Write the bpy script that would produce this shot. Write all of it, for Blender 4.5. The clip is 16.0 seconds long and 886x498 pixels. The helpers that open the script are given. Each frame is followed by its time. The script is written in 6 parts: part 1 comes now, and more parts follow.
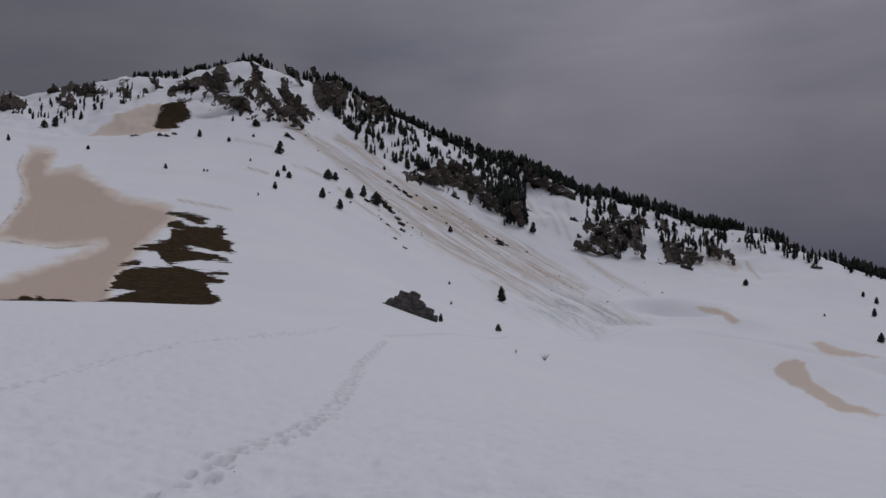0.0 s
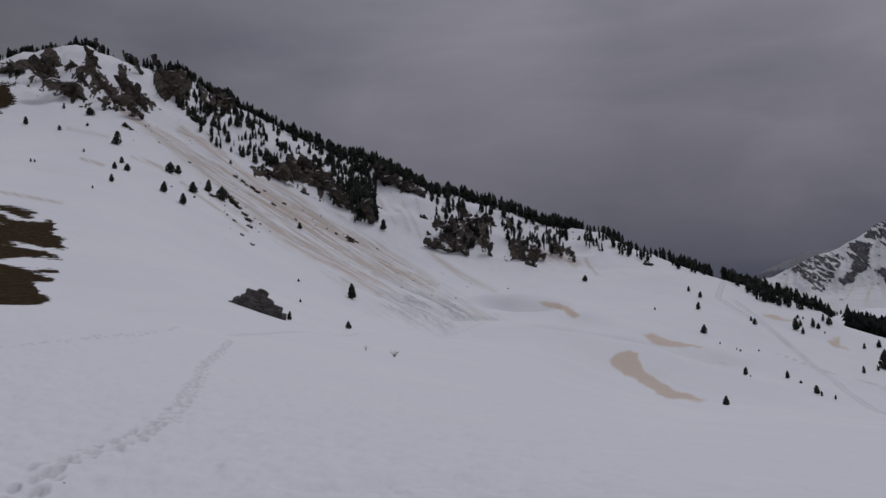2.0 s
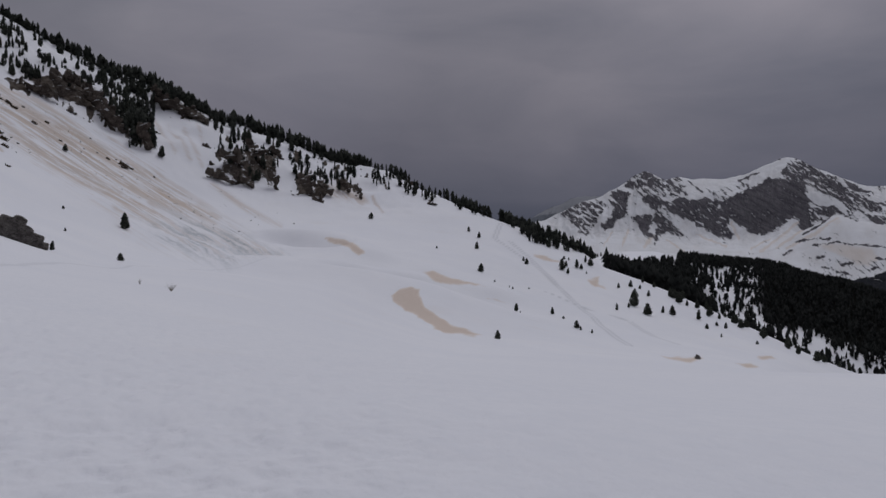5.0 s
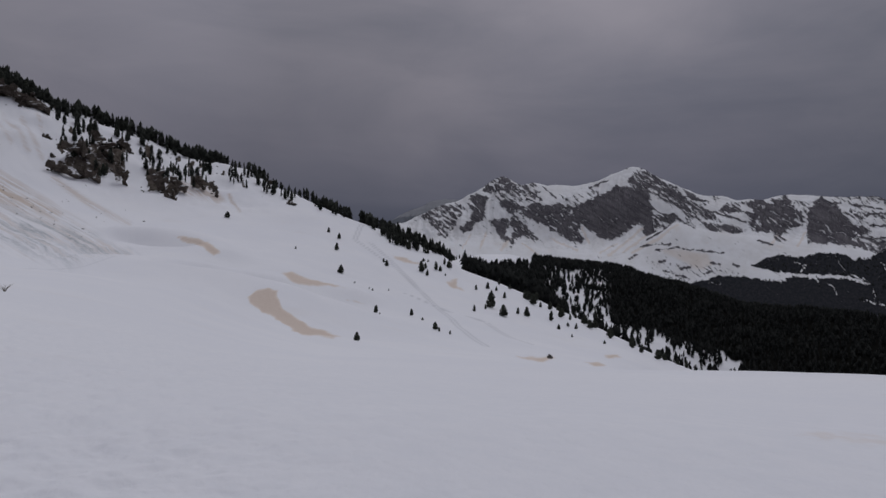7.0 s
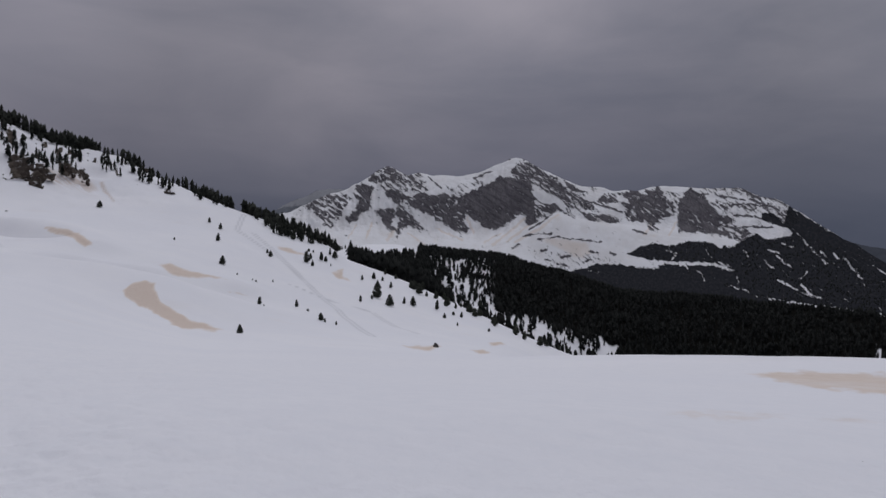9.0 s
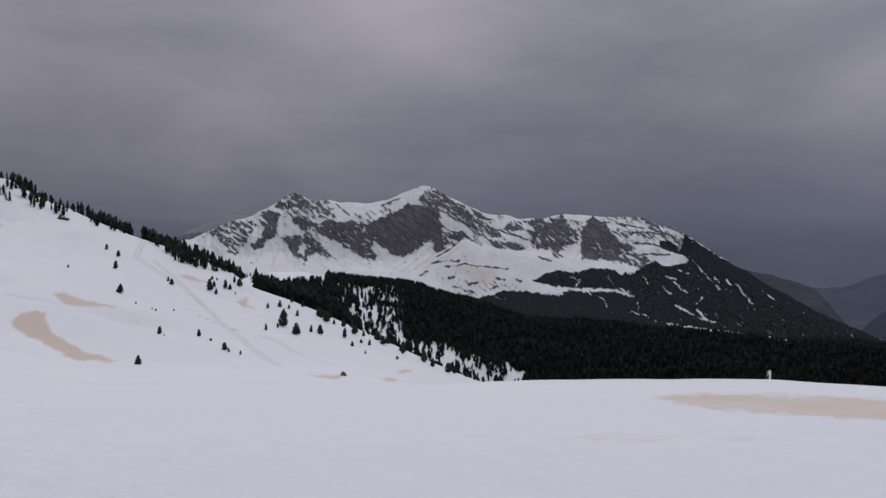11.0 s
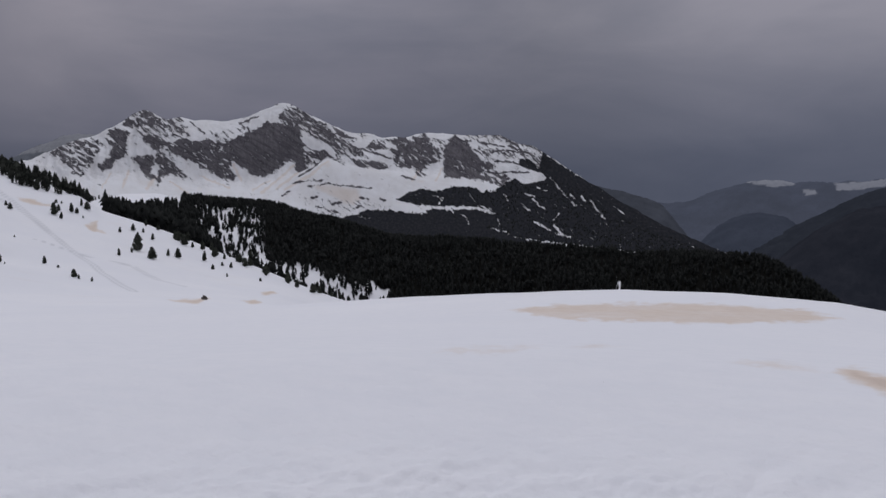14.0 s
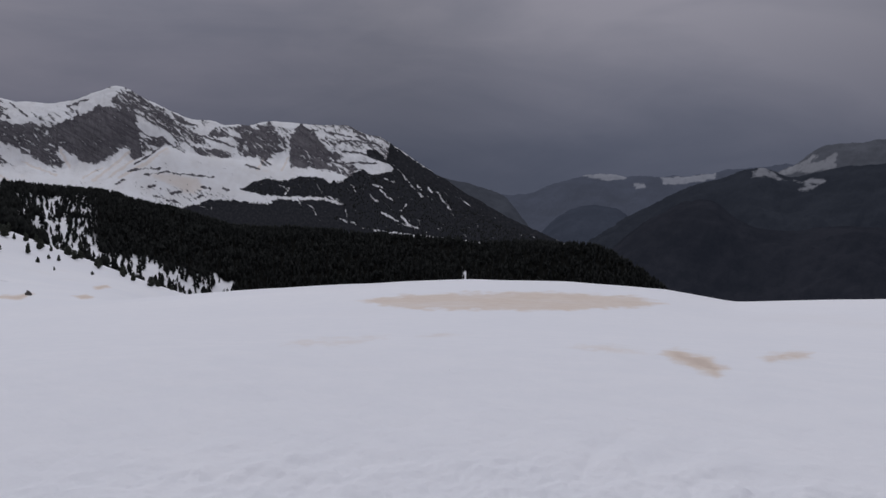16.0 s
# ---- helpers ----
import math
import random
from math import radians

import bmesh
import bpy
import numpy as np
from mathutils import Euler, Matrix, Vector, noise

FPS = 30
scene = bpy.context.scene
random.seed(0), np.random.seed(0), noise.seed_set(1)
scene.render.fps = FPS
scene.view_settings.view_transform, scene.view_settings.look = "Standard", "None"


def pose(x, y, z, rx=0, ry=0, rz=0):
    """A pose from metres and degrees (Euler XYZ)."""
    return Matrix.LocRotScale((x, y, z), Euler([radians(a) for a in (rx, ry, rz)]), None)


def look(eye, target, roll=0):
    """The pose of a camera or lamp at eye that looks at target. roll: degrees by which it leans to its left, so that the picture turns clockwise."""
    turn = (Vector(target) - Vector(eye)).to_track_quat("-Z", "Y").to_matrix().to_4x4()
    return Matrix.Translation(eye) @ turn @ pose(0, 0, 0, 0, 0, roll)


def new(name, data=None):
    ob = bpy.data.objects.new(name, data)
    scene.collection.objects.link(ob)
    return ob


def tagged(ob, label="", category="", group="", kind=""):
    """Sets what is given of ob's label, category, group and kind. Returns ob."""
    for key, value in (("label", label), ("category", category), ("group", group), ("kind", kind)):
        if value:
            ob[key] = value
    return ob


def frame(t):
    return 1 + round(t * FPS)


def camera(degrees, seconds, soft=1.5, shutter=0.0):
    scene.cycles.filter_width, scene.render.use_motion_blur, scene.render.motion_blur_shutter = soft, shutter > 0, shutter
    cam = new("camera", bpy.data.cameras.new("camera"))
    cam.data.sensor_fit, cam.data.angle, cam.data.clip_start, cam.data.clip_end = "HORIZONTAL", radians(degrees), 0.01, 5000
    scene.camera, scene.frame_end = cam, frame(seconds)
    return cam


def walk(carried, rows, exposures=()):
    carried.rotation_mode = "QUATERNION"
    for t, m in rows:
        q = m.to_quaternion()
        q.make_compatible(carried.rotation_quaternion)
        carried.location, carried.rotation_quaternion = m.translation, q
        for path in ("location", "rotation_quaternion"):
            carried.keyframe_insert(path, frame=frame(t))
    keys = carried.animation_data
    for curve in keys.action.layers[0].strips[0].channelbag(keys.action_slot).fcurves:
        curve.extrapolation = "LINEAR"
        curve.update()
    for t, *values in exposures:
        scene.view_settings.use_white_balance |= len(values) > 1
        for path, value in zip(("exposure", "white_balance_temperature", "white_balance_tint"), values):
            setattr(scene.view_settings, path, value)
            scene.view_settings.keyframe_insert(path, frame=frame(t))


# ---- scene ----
EXPOSURES = [(0.0, -0.73), (2.0, -0.72), (4.0, -0.66), (7.0, -0.64), (9.0, -0.41), (11.5, -0.19), (12.5, -0.16), (14.5, -0.28), (16.0, -0.32)]
SUN_POWER, SUN_FROM = 1.28, (34, 26, 85)

# The viewer stands still on a snowfield and pans to the right: bearing (degrees, 0 = +y, + = right), rise and lean.
LENS = 57.12
EYE = 1.6
ROWS = [
    (0.0, 0.00, 5.00, -0.00), (0.5, 2.56, 5.28, -0.10), (1.0, 5.35, 5.43, -0.11), (1.5, 7.72, 5.04, -0.46),
    (2.0, 10.54, 4.72, -0.76), (2.5, 13.59, 4.42, -0.68), (3.0, 16.53, 3.69, -0.61), (3.5, 18.45, 2.60, -0.55),
    (4.0, 20.56, 1.52, -0.49), (4.2, 21.47, 1.07, -0.38), (6.3, 31.75, -0.11, 1.17), (6.5, 32.62, -0.01, 0.93),
    (7.0, 35.29, 0.45, 1.13), (7.5, 38.03, 0.67, 1.12), (8.0, 40.34, 0.58, 1.34), (8.5, 42.12, 0.14, 1.05),
    (9.0, 43.31, -0.12, 0.82), (9.2, 43.86, 0.55, 0.75), (11.3, 50.66, 1.51, 0.67), (11.5, 51.28, 1.17, 0.67),
    (12.0, 53.31, 0.30, 0.57), (12.5, 55.06, -0.59, 0.29), (13.0, 55.96, -1.76, -0.02), (13.5, 57.19, -2.78, -0.11),
    (14.0, 59.33, -3.75, -0.04), (14.5, 61.44, -4.45, 0.12), (15.0, 64.28, -4.42, 0.26), (15.5, 67.23, -4.41, 0.20),
    (16.0, 70.04, -4.35, 0.51),
]


def view(bearing, rise, lean):
    a, p = radians(bearing), radians(rise)
    eye = Vector((0.05 * math.sin(a), 0.05 * math.cos(a) - 0.05, EYE))
    ahead = Vector((math.sin(a) * math.cos(p), math.cos(a) * math.cos(p), math.sin(p)))
    return look(eye, eye + 10 * ahead, lean)


cam = camera(LENS, 16.0, soft=1.5)
walk(cam, [(t, view(b, p, r)) for t, b, p, r in ROWS], EXPOSURES)

# ---- sky and light: heavy high overcast, a broad pale glow high behind the viewer ----
world = bpy.data.worlds.new("overcast")
scene.world = world
world.use_nodes = True
wt = world.node_tree
wt.nodes.clear()


def wnode(kind, **kw):
    n = wt.nodes.new(kind)
    for k, v in kw.items():
        n.inputs[k].default_value = v
    return n


w_out = wnode("ShaderNodeOutputWorld")
w_bg = wnode("ShaderNodeBackground", Strength=1.0)
w_co = wnode("ShaderNodeTexCoord")
w_map = wnode("ShaderNodeMapping", Scale=(1.0, 1.0, 3.0), Rotation=(0.12, 0.12, 0.3))
w_n1 = wnode("ShaderNodeTexNoise", Scale=1.9, Detail=6.0, Roughness=0.48, Distortion=0.6)
w_n2 = wnode("ShaderNodeTexNoise", Scale=5.0, Detail=7.0, Roughness=0.55, Distortion=0.8)
w_sep = wnode("ShaderNodeSeparateXYZ")
w_el = wnode("ShaderNodeValToRGB")
w_el.color_ramp.interpolation = "B_SPLINE"
for k, (pos, col) in enumerate([(0.0, (0.070, 0.078, 0.102)), (0.07, (0.100, 0.106, 0.132)), (0.20, (0.178, 0.175, 0.196)), (0.45, (0.25, 0.25, 0.275)), (0.8, (0.50, 0.505, 0.53))]):
    e = w_el.color_ramp.elements[k] if k < 2 else w_el.color_ramp.elements.new(pos)
    e.position, e.color = pos, (*col, 1)
w_cl = wnode("ShaderNodeValToRGB")
w_cl.color_ramp.elements[0].position, w_cl.color_ramp.elements[0].color = 0.30, (0.70, 0.73, 0.80, 1)
w_cl.color_ramp.elements[1].position, w_cl.color_ramp.elements[1].color = 0.68, (1.14, 1.11, 1.13, 1)
w_mix = wt.nodes.new("ShaderNodeMix")
w_mix.data_type, w_mix.blend_type = "RGBA", "MULTIPLY"
w_mix.inputs[0].default_value = 1.0
# the cloud is thinner over the saddle and heaviest over the far valley
w_dot = wt.nodes.new("ShaderNodeVectorMath")
w_dot.operation = "DOT_PRODUCT"
w_dot.inputs[1].default_value = (0.53, 0.78, 0.33)
w_lift = wnode("ShaderNodeValToRGB")
w_lift.color_ramp.elements[0].position, w_lift.color_ramp.elements[0].color = 0.50, (1.13, 1.15, 1.20, 1)
w_lift.color_ramp.elements[1].position, w_lift.color_ramp.elements[1].color = 0.92, (1.34, 1.32, 1.36, 1)
w_mid = w_lift.color_ramp.elements.new(0.85)
w_mid.color = (1.13, 1.14, 1.18, 1)
w_top = w_lift.color_ramp.elements.new(0.985)
w_top.color = (1.52, 1.50, 1.54, 1)
w_glow = wt.nodes.new("ShaderNodeMix")
w_glow.data_type, w_glow.blend_type = "RGBA", "MULTIPLY"
w_glow.inputs[0].default_value = 1.0
w_add = wt.nodes.new("ShaderNodeMath")
w_add.operation = "MULTIPLY_ADD"
w_add.inputs[1].default_value, w_add.inputs[2].default_value = 0.28, 0.0
for a, b in ((w_co.outputs["Generated"], w_map.inputs["Vector"]), (w_map.outputs[0], w_n1.inputs["Vector"]), (w_map.outputs[0], w_n2.inputs["Vector"]),
             (w_co.outputs["Generated"], w_sep.inputs[0]), (w_sep.outputs["Z"], w_el.inputs[0]), (w_n2.outputs[0], w_add.inputs[0]),
             (w_n1.outputs[0], w_add.inputs[2]), (w_el.outputs[0], w_mix.inputs[6]), (w_cl.outputs[0], w_mix.inputs[7]),
             (w_mix.outputs[2], w_glow.inputs[6]), (w_lift.outputs[0], w_glow.inputs[7]),
             (w_co.outputs["Generated"], w_dot.inputs[0]), (w_dot.outputs["Value"], w_lift.inputs[0]), (w_bg.outputs[0], w_out.inputs[0])):
    wt.links.new(a, b)
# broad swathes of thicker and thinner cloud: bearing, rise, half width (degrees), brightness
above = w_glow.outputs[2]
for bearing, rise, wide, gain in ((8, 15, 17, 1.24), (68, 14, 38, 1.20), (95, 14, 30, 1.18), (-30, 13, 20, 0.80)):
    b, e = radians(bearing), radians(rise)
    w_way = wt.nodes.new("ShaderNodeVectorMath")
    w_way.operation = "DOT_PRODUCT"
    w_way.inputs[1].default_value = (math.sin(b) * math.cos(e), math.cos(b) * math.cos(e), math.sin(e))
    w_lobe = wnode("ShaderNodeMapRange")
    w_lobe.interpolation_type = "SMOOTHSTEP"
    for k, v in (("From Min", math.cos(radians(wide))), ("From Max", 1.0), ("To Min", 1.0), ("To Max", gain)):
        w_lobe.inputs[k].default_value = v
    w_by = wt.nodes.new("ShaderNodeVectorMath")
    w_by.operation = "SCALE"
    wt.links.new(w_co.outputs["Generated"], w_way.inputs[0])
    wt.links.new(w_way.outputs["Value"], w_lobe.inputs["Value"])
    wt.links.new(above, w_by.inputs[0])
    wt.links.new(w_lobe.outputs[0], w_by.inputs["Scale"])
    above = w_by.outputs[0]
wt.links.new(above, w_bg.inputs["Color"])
w_off = wt.nodes.new("ShaderNodeMath")
w_off.operation = "SUBTRACT"
w_off.inputs[1].default_value = 0.14
wt.links.new(w_add.outputs[0], w_off.inputs[0])
wt.links.new(w_off.outputs[0], w_cl.inputs[0])

sun = new("sun", bpy.data.lights.new("sun", "SUN"))
sun.data.energy, sun.data.angle, sun.data.color = SUN_POWER, radians(28), (0.92, 0.945, 1.0)
sun.matrix_world = look(SUN_FROM, (0, 0, 0))


# ---- noise and plan helpers ----
def lattice(i, j, seed):
    n = (i * 374761393 + j * 668265263 + seed * 974634777) & 0xFFFFFFFF
    n = ((n ^ (n >> 13)) * 1274126177) & 0xFFFFFFFF
    return ((n ^ (n >> 16)) & 0xFFFF) / 65535.0


def noise2(x, y, seed=0):
    xi, yi = np.floor(x).astype(np.int64), np.floor(y).astype(np.int64)
    fx, fy = x - xi, y - yi
    fx, fy = fx * fx * fx * (fx * (6 * fx - 15) + 10), fy * fy * fy * (fy * (6 * fy - 15) + 10)
    a, b = lattice(xi, yi, seed), lattice(xi + 1, yi, seed)
    c, d = lattice(xi, yi + 1, seed), lattice(xi + 1, yi + 1, seed)
    return (a * (1 - fx) + b * fx) * (1 - fy) + (c * (1 - fx) + d * fx) * fy - 0.5


def fbm(x, y, octaves=4, seed=0, gain=0.5):
    s, amp = 0.0, 1.0
    for o in range(octaves):
        s = s + amp * noise2(x + 17.3 * o, y - 9.1 * o, seed + o)
        x, y, amp = 1.62 * x - 1.22 * y, 1.22 * x + 1.62 * y, amp * gain
    return s


def ridged(x, y, octaves=4, seed=0):
    s, amp = 0.0, 1.0
    for o in range(octaves):
        s = s + amp * (1 - np.abs(2 * noise2(x + 5.7 * o, y + 3.3 * o, seed + o)) * 2)
        x, y, amp = 1.68 * x - 1.26 * y, 1.26 * x + 1.68 * y, amp * 0.5
    return s


def smooth(e0, e1, v):
    k = np.clip((v - e0) / (e1 - e0), 0, 1)
    return k * k * (3 - 2 * k)


def inside(poly, a, e):
    """Signed distance in degrees to an outline on the slope, + inside."""
    d2, wn = np.full(a.shape, 1e9), np.zeros(a.shape, bool)
    for (x0, y0), (x1, y1) in zip(poly, poly[1:] + poly[:1]):
        dx, dy = x1 - x0, y1 - y0
        k = np.clip(((a - x0) * dx + (e - y0) * dy) / (dx * dx + dy * dy + 1e-12), 0, 1)
        d2 = np.minimum(d2, (a - x0 - k * dx) ** 2 + (e - y0 - k * dy) ** 2)
        if y0 != y1:
            wn ^= ((y0 > e) != (y1 > e)) & (a < dx * (e - y0) / dy + x0)
    return np.where(wn, 1, -1) * np.sqrt(d2)


def way_dist(path, x, y):
    """Distance to a broken line, and the length along it."""
    best, along, run = np.full(x.shape, 1e9), np.zeros(x.shape), 0.0
    for (x0, y0), (x1, y1) in zip(path, path[1:]):
        dx, dy = x1 - x0, y1 - y0
        ln = math.hypot(dx, dy) + 1e-9
        k = np.clip(((x - x0) * dx + (y - y0) * dy) / ln ** 2, 0, 1)
        d = np.hypot(x - x0 - k * dx, y - y0 - k * dy)
        along = np.where(d < best, run + k * ln, along)
        best, run = np.minimum(best, d), run + ln
    return best, along


# ---- lie of the land: rings round the viewer, each with (bearing, distance, rise seen from the eye) ----
RINGS = [
    [(-180, 3, -28.1), (180, 3, -28.1)],
    [(-180, 9, -10.2), (-30, 9, -9.6), (0, 9, -10.1), (40, 9, -11.0), (75, 9, -10.9), (110, 9, -10.9), (180, 9, -10.2)],
    [(-180, 24, -3), (-40, 22, -2.6), (-28, 22, -2.6), (-15, 22, -2.9), (-5, 24, -4.0), (5, 26, -5.0), (20, 26, -7.2), (40, 26, -8.6), (60, 26, -8.5), (72, 26, -8.2), (85, 24, -8.9), (92, 24, -9.0), (100, 24, -8.6), (180, 24, -4)],
    [(-180, 46, 1), (-40, 46, 1.2), (-28, 46, 1.2), (-22, 46, 1.2), (-15, 47, 1.0), (-12, 47, 0.45), (-9, 48, -0.2), (-4, 50, -1.3), (3, 52, -2.5), (11, 56, -3.8), (17, 58, -4.9), (22, 60, -6.2), (27, 60, -7.1), (34.5, 60, -7.3),
     (40, 58, -7.35), (48, 56, -7.6), (54, 54, -7.3), (61, 52, -7.0), (72, 50, -6.5), (79, 48, -6.5), (85.5, 46, -6.8), (90, 50, -7.4), (95, 50, -7.0), (99, 50, -6.6), (115, 50, -6), (180, 46, 0)],
    [(-180, 70, 1), (-40, 70, 0.6), (-15, 70, 0.4), (-10, 70, 0.2), (-5, 74, 0.0), (0, 78, -1.1), (5, 84, -1.9), (11, 88, -2.6), (17, 90, -4.2), (22, 90, -5.7), (27, 92, -6.9), (34.5, 95, -7.4), (40, 95, -7.5), (48, 95, -8.1), (54, 90, -9), (72, 90, -9), (90, 90, -10), (110, 90, -10), (180, 70, 0)],
    [(-180, 125, 2), (-30, 120, 2.6), (-15, 118, 2.2), (-9, 116, 1.8), (-5, 114, 1.5), (-0.4, 116, -0.1), (3, 120, -1.2), (7, 125, -1.6), (11, 130, -1.8), (17, 140, -3.0), (22, 145, -4.9), (27, 145, -6.4), (34, 150, -7.0), (43, 160, -7.3), (48, 160, -7.9), (54, 160, -11), (110, 160, -14), (180, 125, 0)],
    [(-180, 250, 5), (-30, 230, 7.4), (-20, 225, 7.4), (-12, 220, 6.6), (-5, 220, 4.0), (0, 225, 1.9), (5, 235, 0.0), (10, 250, -0.9), (14, 262, -0.5), (18, 270, -0.2), (22, 265, -1.1), (25, 250, -2.0), (29, 240, -3.7), (33, 240, -4.6), (38, 260, -5.2), (43, 270, -6.0), (48, 270, -6.9), (52, 270, -8.6), (58, 270, -12), (110, 300, -18), (180, 250, 0)],
    [(-180, 400, 9), (-30, 400, 11.2), (-24, 400, 11.4), (-18, 390, 12.2), (-12, 370, 11.8), (-8, 360, 10.3), (-4, 360, 8.2), (0, 360, 6.0), (5, 370, 4.1), (10, 380, 2.9), (14, 385, 2.4), (18, 390, 2.3), (22, 390, 2.0), (25, 380, 1.5), (29, 360, 0.3), (33, 350, -1.2), (37, 340, -2.6), (40, 335, -3.6), (44, 330, -5.0), (48, 330, -6.2), (52.6, 330, -7.9), (58, 330, -12), (110, 400, -19), (180, 400, 3)],
    [(-180, 620, 12), (-40, 640, 12.6), (-29, 620, 13.5), (-25.9, 610, 14.45), (-23.2, 600, 15.2), (-20.4, 590, 15.9), (-18.2, 580, 16.4), (-16, 570, 17.0), (-14.3, 560, 17.4), (-12.6, 555, 17.25), (-9.8, 550, 16.75), (-7.4, 545, 15.95), (-5.8, 545, 15.35), (-2.6, 540, 13.9), (0.7, 535, 12.1),
     (3.5, 530, 11.1), (7, 525, 10.0), (10.6, 520, 8.7), (14.4, 515, 7.3), (18, 510, 6.0), (21.6, 500, 5.3), (24.9, 480, 4.05), (27.4, 460, 2.95), (28.8, 450, 2.35), (31.9, 435, 1.4), (35.1, 420, 0.2), (36.6, 410, -0.9), (39.2, 400, -1.75), (41.3, 395, -2.65), (44.2, 390, -3.95), (47.6, 380, -5.35), (50.9, 380, -6.75), (54.9, 380, -8.2), (60, 380, -12), (110, 480, -19), (180, 620, 6)],
    [(-180, 800, 8), (-20, 800, 9), (0, 760, 6), (20, 700, 1), (30, 640, -2), (35, 600, -2.0), (40, 560, -2.4), (44, 560, -4.6), (48, 560, -6.2), (53, 560, -9.0), (60, 600, -12), (80, 620, -14), (90, 640, -17), (110, 700, -18), (180, 800, 3)],
    [(-180, 1100, 2), (0, 1050, 0), (20, 1000, -3), (32, 960, -1.6), (36.5, 950, -0.2), (38, 950, 0.15), (40, 950, 0.15), (41.8, 950, -0.35), (45.5, 950, -0.6), (48, 950, -0.9), (51.7, 950, -1.9), (55.7, 940, -3.0), (59.7, 930, -3.1), (67.5, 900, -3.8), (73, 880, -4.2), (76.5, 870, -3.9), (79, 860, -4.0), (81.5, 850, -4.7), (83.7, 840, -5.9), (86, 840, -7.6), (90, 850, -10.5), (110, 900, -14), (180, 1100, 0)],
    [(-180, 1500, -4), (30, 1500, -6), (50, 1500, -12), (110, 1500, -16), (180, 1500, -9)],
    [(-180, 4900, -3), (30, 4900, -4), (50, 4900, -6.5), (110, 4900, -7), (180, 4900, -3)],
]
TABLE_A = np.arange(-180, 180.01, 0.1)


def lie(rings, sharp=()):
    """The tan of the rise at a bearing and distance, as a function: a monotone cubic between the rings."""
    table_r, table_t = [], []
    for n, ring in enumerate(rings):
        ba, br, be = zip(*ring)
        width = 0.45 if n in sharp else 2.4
        kern = np.exp(-0.5 * (np.arange(-50, 51) * 0.1 / width * 2) ** 2)
        kern /= kern.sum()
        for table, vals in ((table_r, np.log(br)), (table_t, np.tan(np.radians(be)))):
            line = np.interp(TABLE_A, ba, vals)
            table.append(np.convolve(np.pad(line, 50, mode="edge"), kern, mode="valid"))

    def slope(az, r):
        az, lr = np.broadcast_arrays(np.asarray(az, float), np.log(np.asarray(r, float)))
        shape, az, lr = az.shape, az.ravel(), lr.ravel()
        R = np.stack([np.interp(az, TABLE_A, q) for q in table_r])
        T = np.stack([np.interp(az, TABLE_A, q) for q in table_t])
        h = np.diff(R, axis=0)
        d = np.diff(T, axis=0) / h
        m = np.zeros_like(T)
        w1, w2 = 2 * h[1:] + h[:-1], h[1:] + 2 * h[:-1]
        same = d[1:] * d[:-1] > 0
        m[1:-1] = np.where(same, (w1 + w2) / (w1 / np.where(same, d[:-1], 1) + w2 / np.where(same, d[1:], 1)), 0)
        m[0], m[-1] = d[0], d[-1]
        k = np.clip((lr[None] >= R).sum(0) - 1, 0, len(R) - 2)
        i = np.arange(len(az))
        hk = h[k, i]
        u = np.clip((lr - R[k, i]) / hk, -0.3, 1.0)
        out = ((1 + 2 * u) * (1 - u) ** 2 * T[k, i] + u * (1 - u) ** 2 * hk * m[k, i] + u * u * (3 - 2 * u) * T[k + 1, i] + u * u * (u - 1) * hk * m[k + 1, i])
        return out.reshape(shape)

    return slope


base_slope = lie(RINGS, sharp=(3, 8, 10))

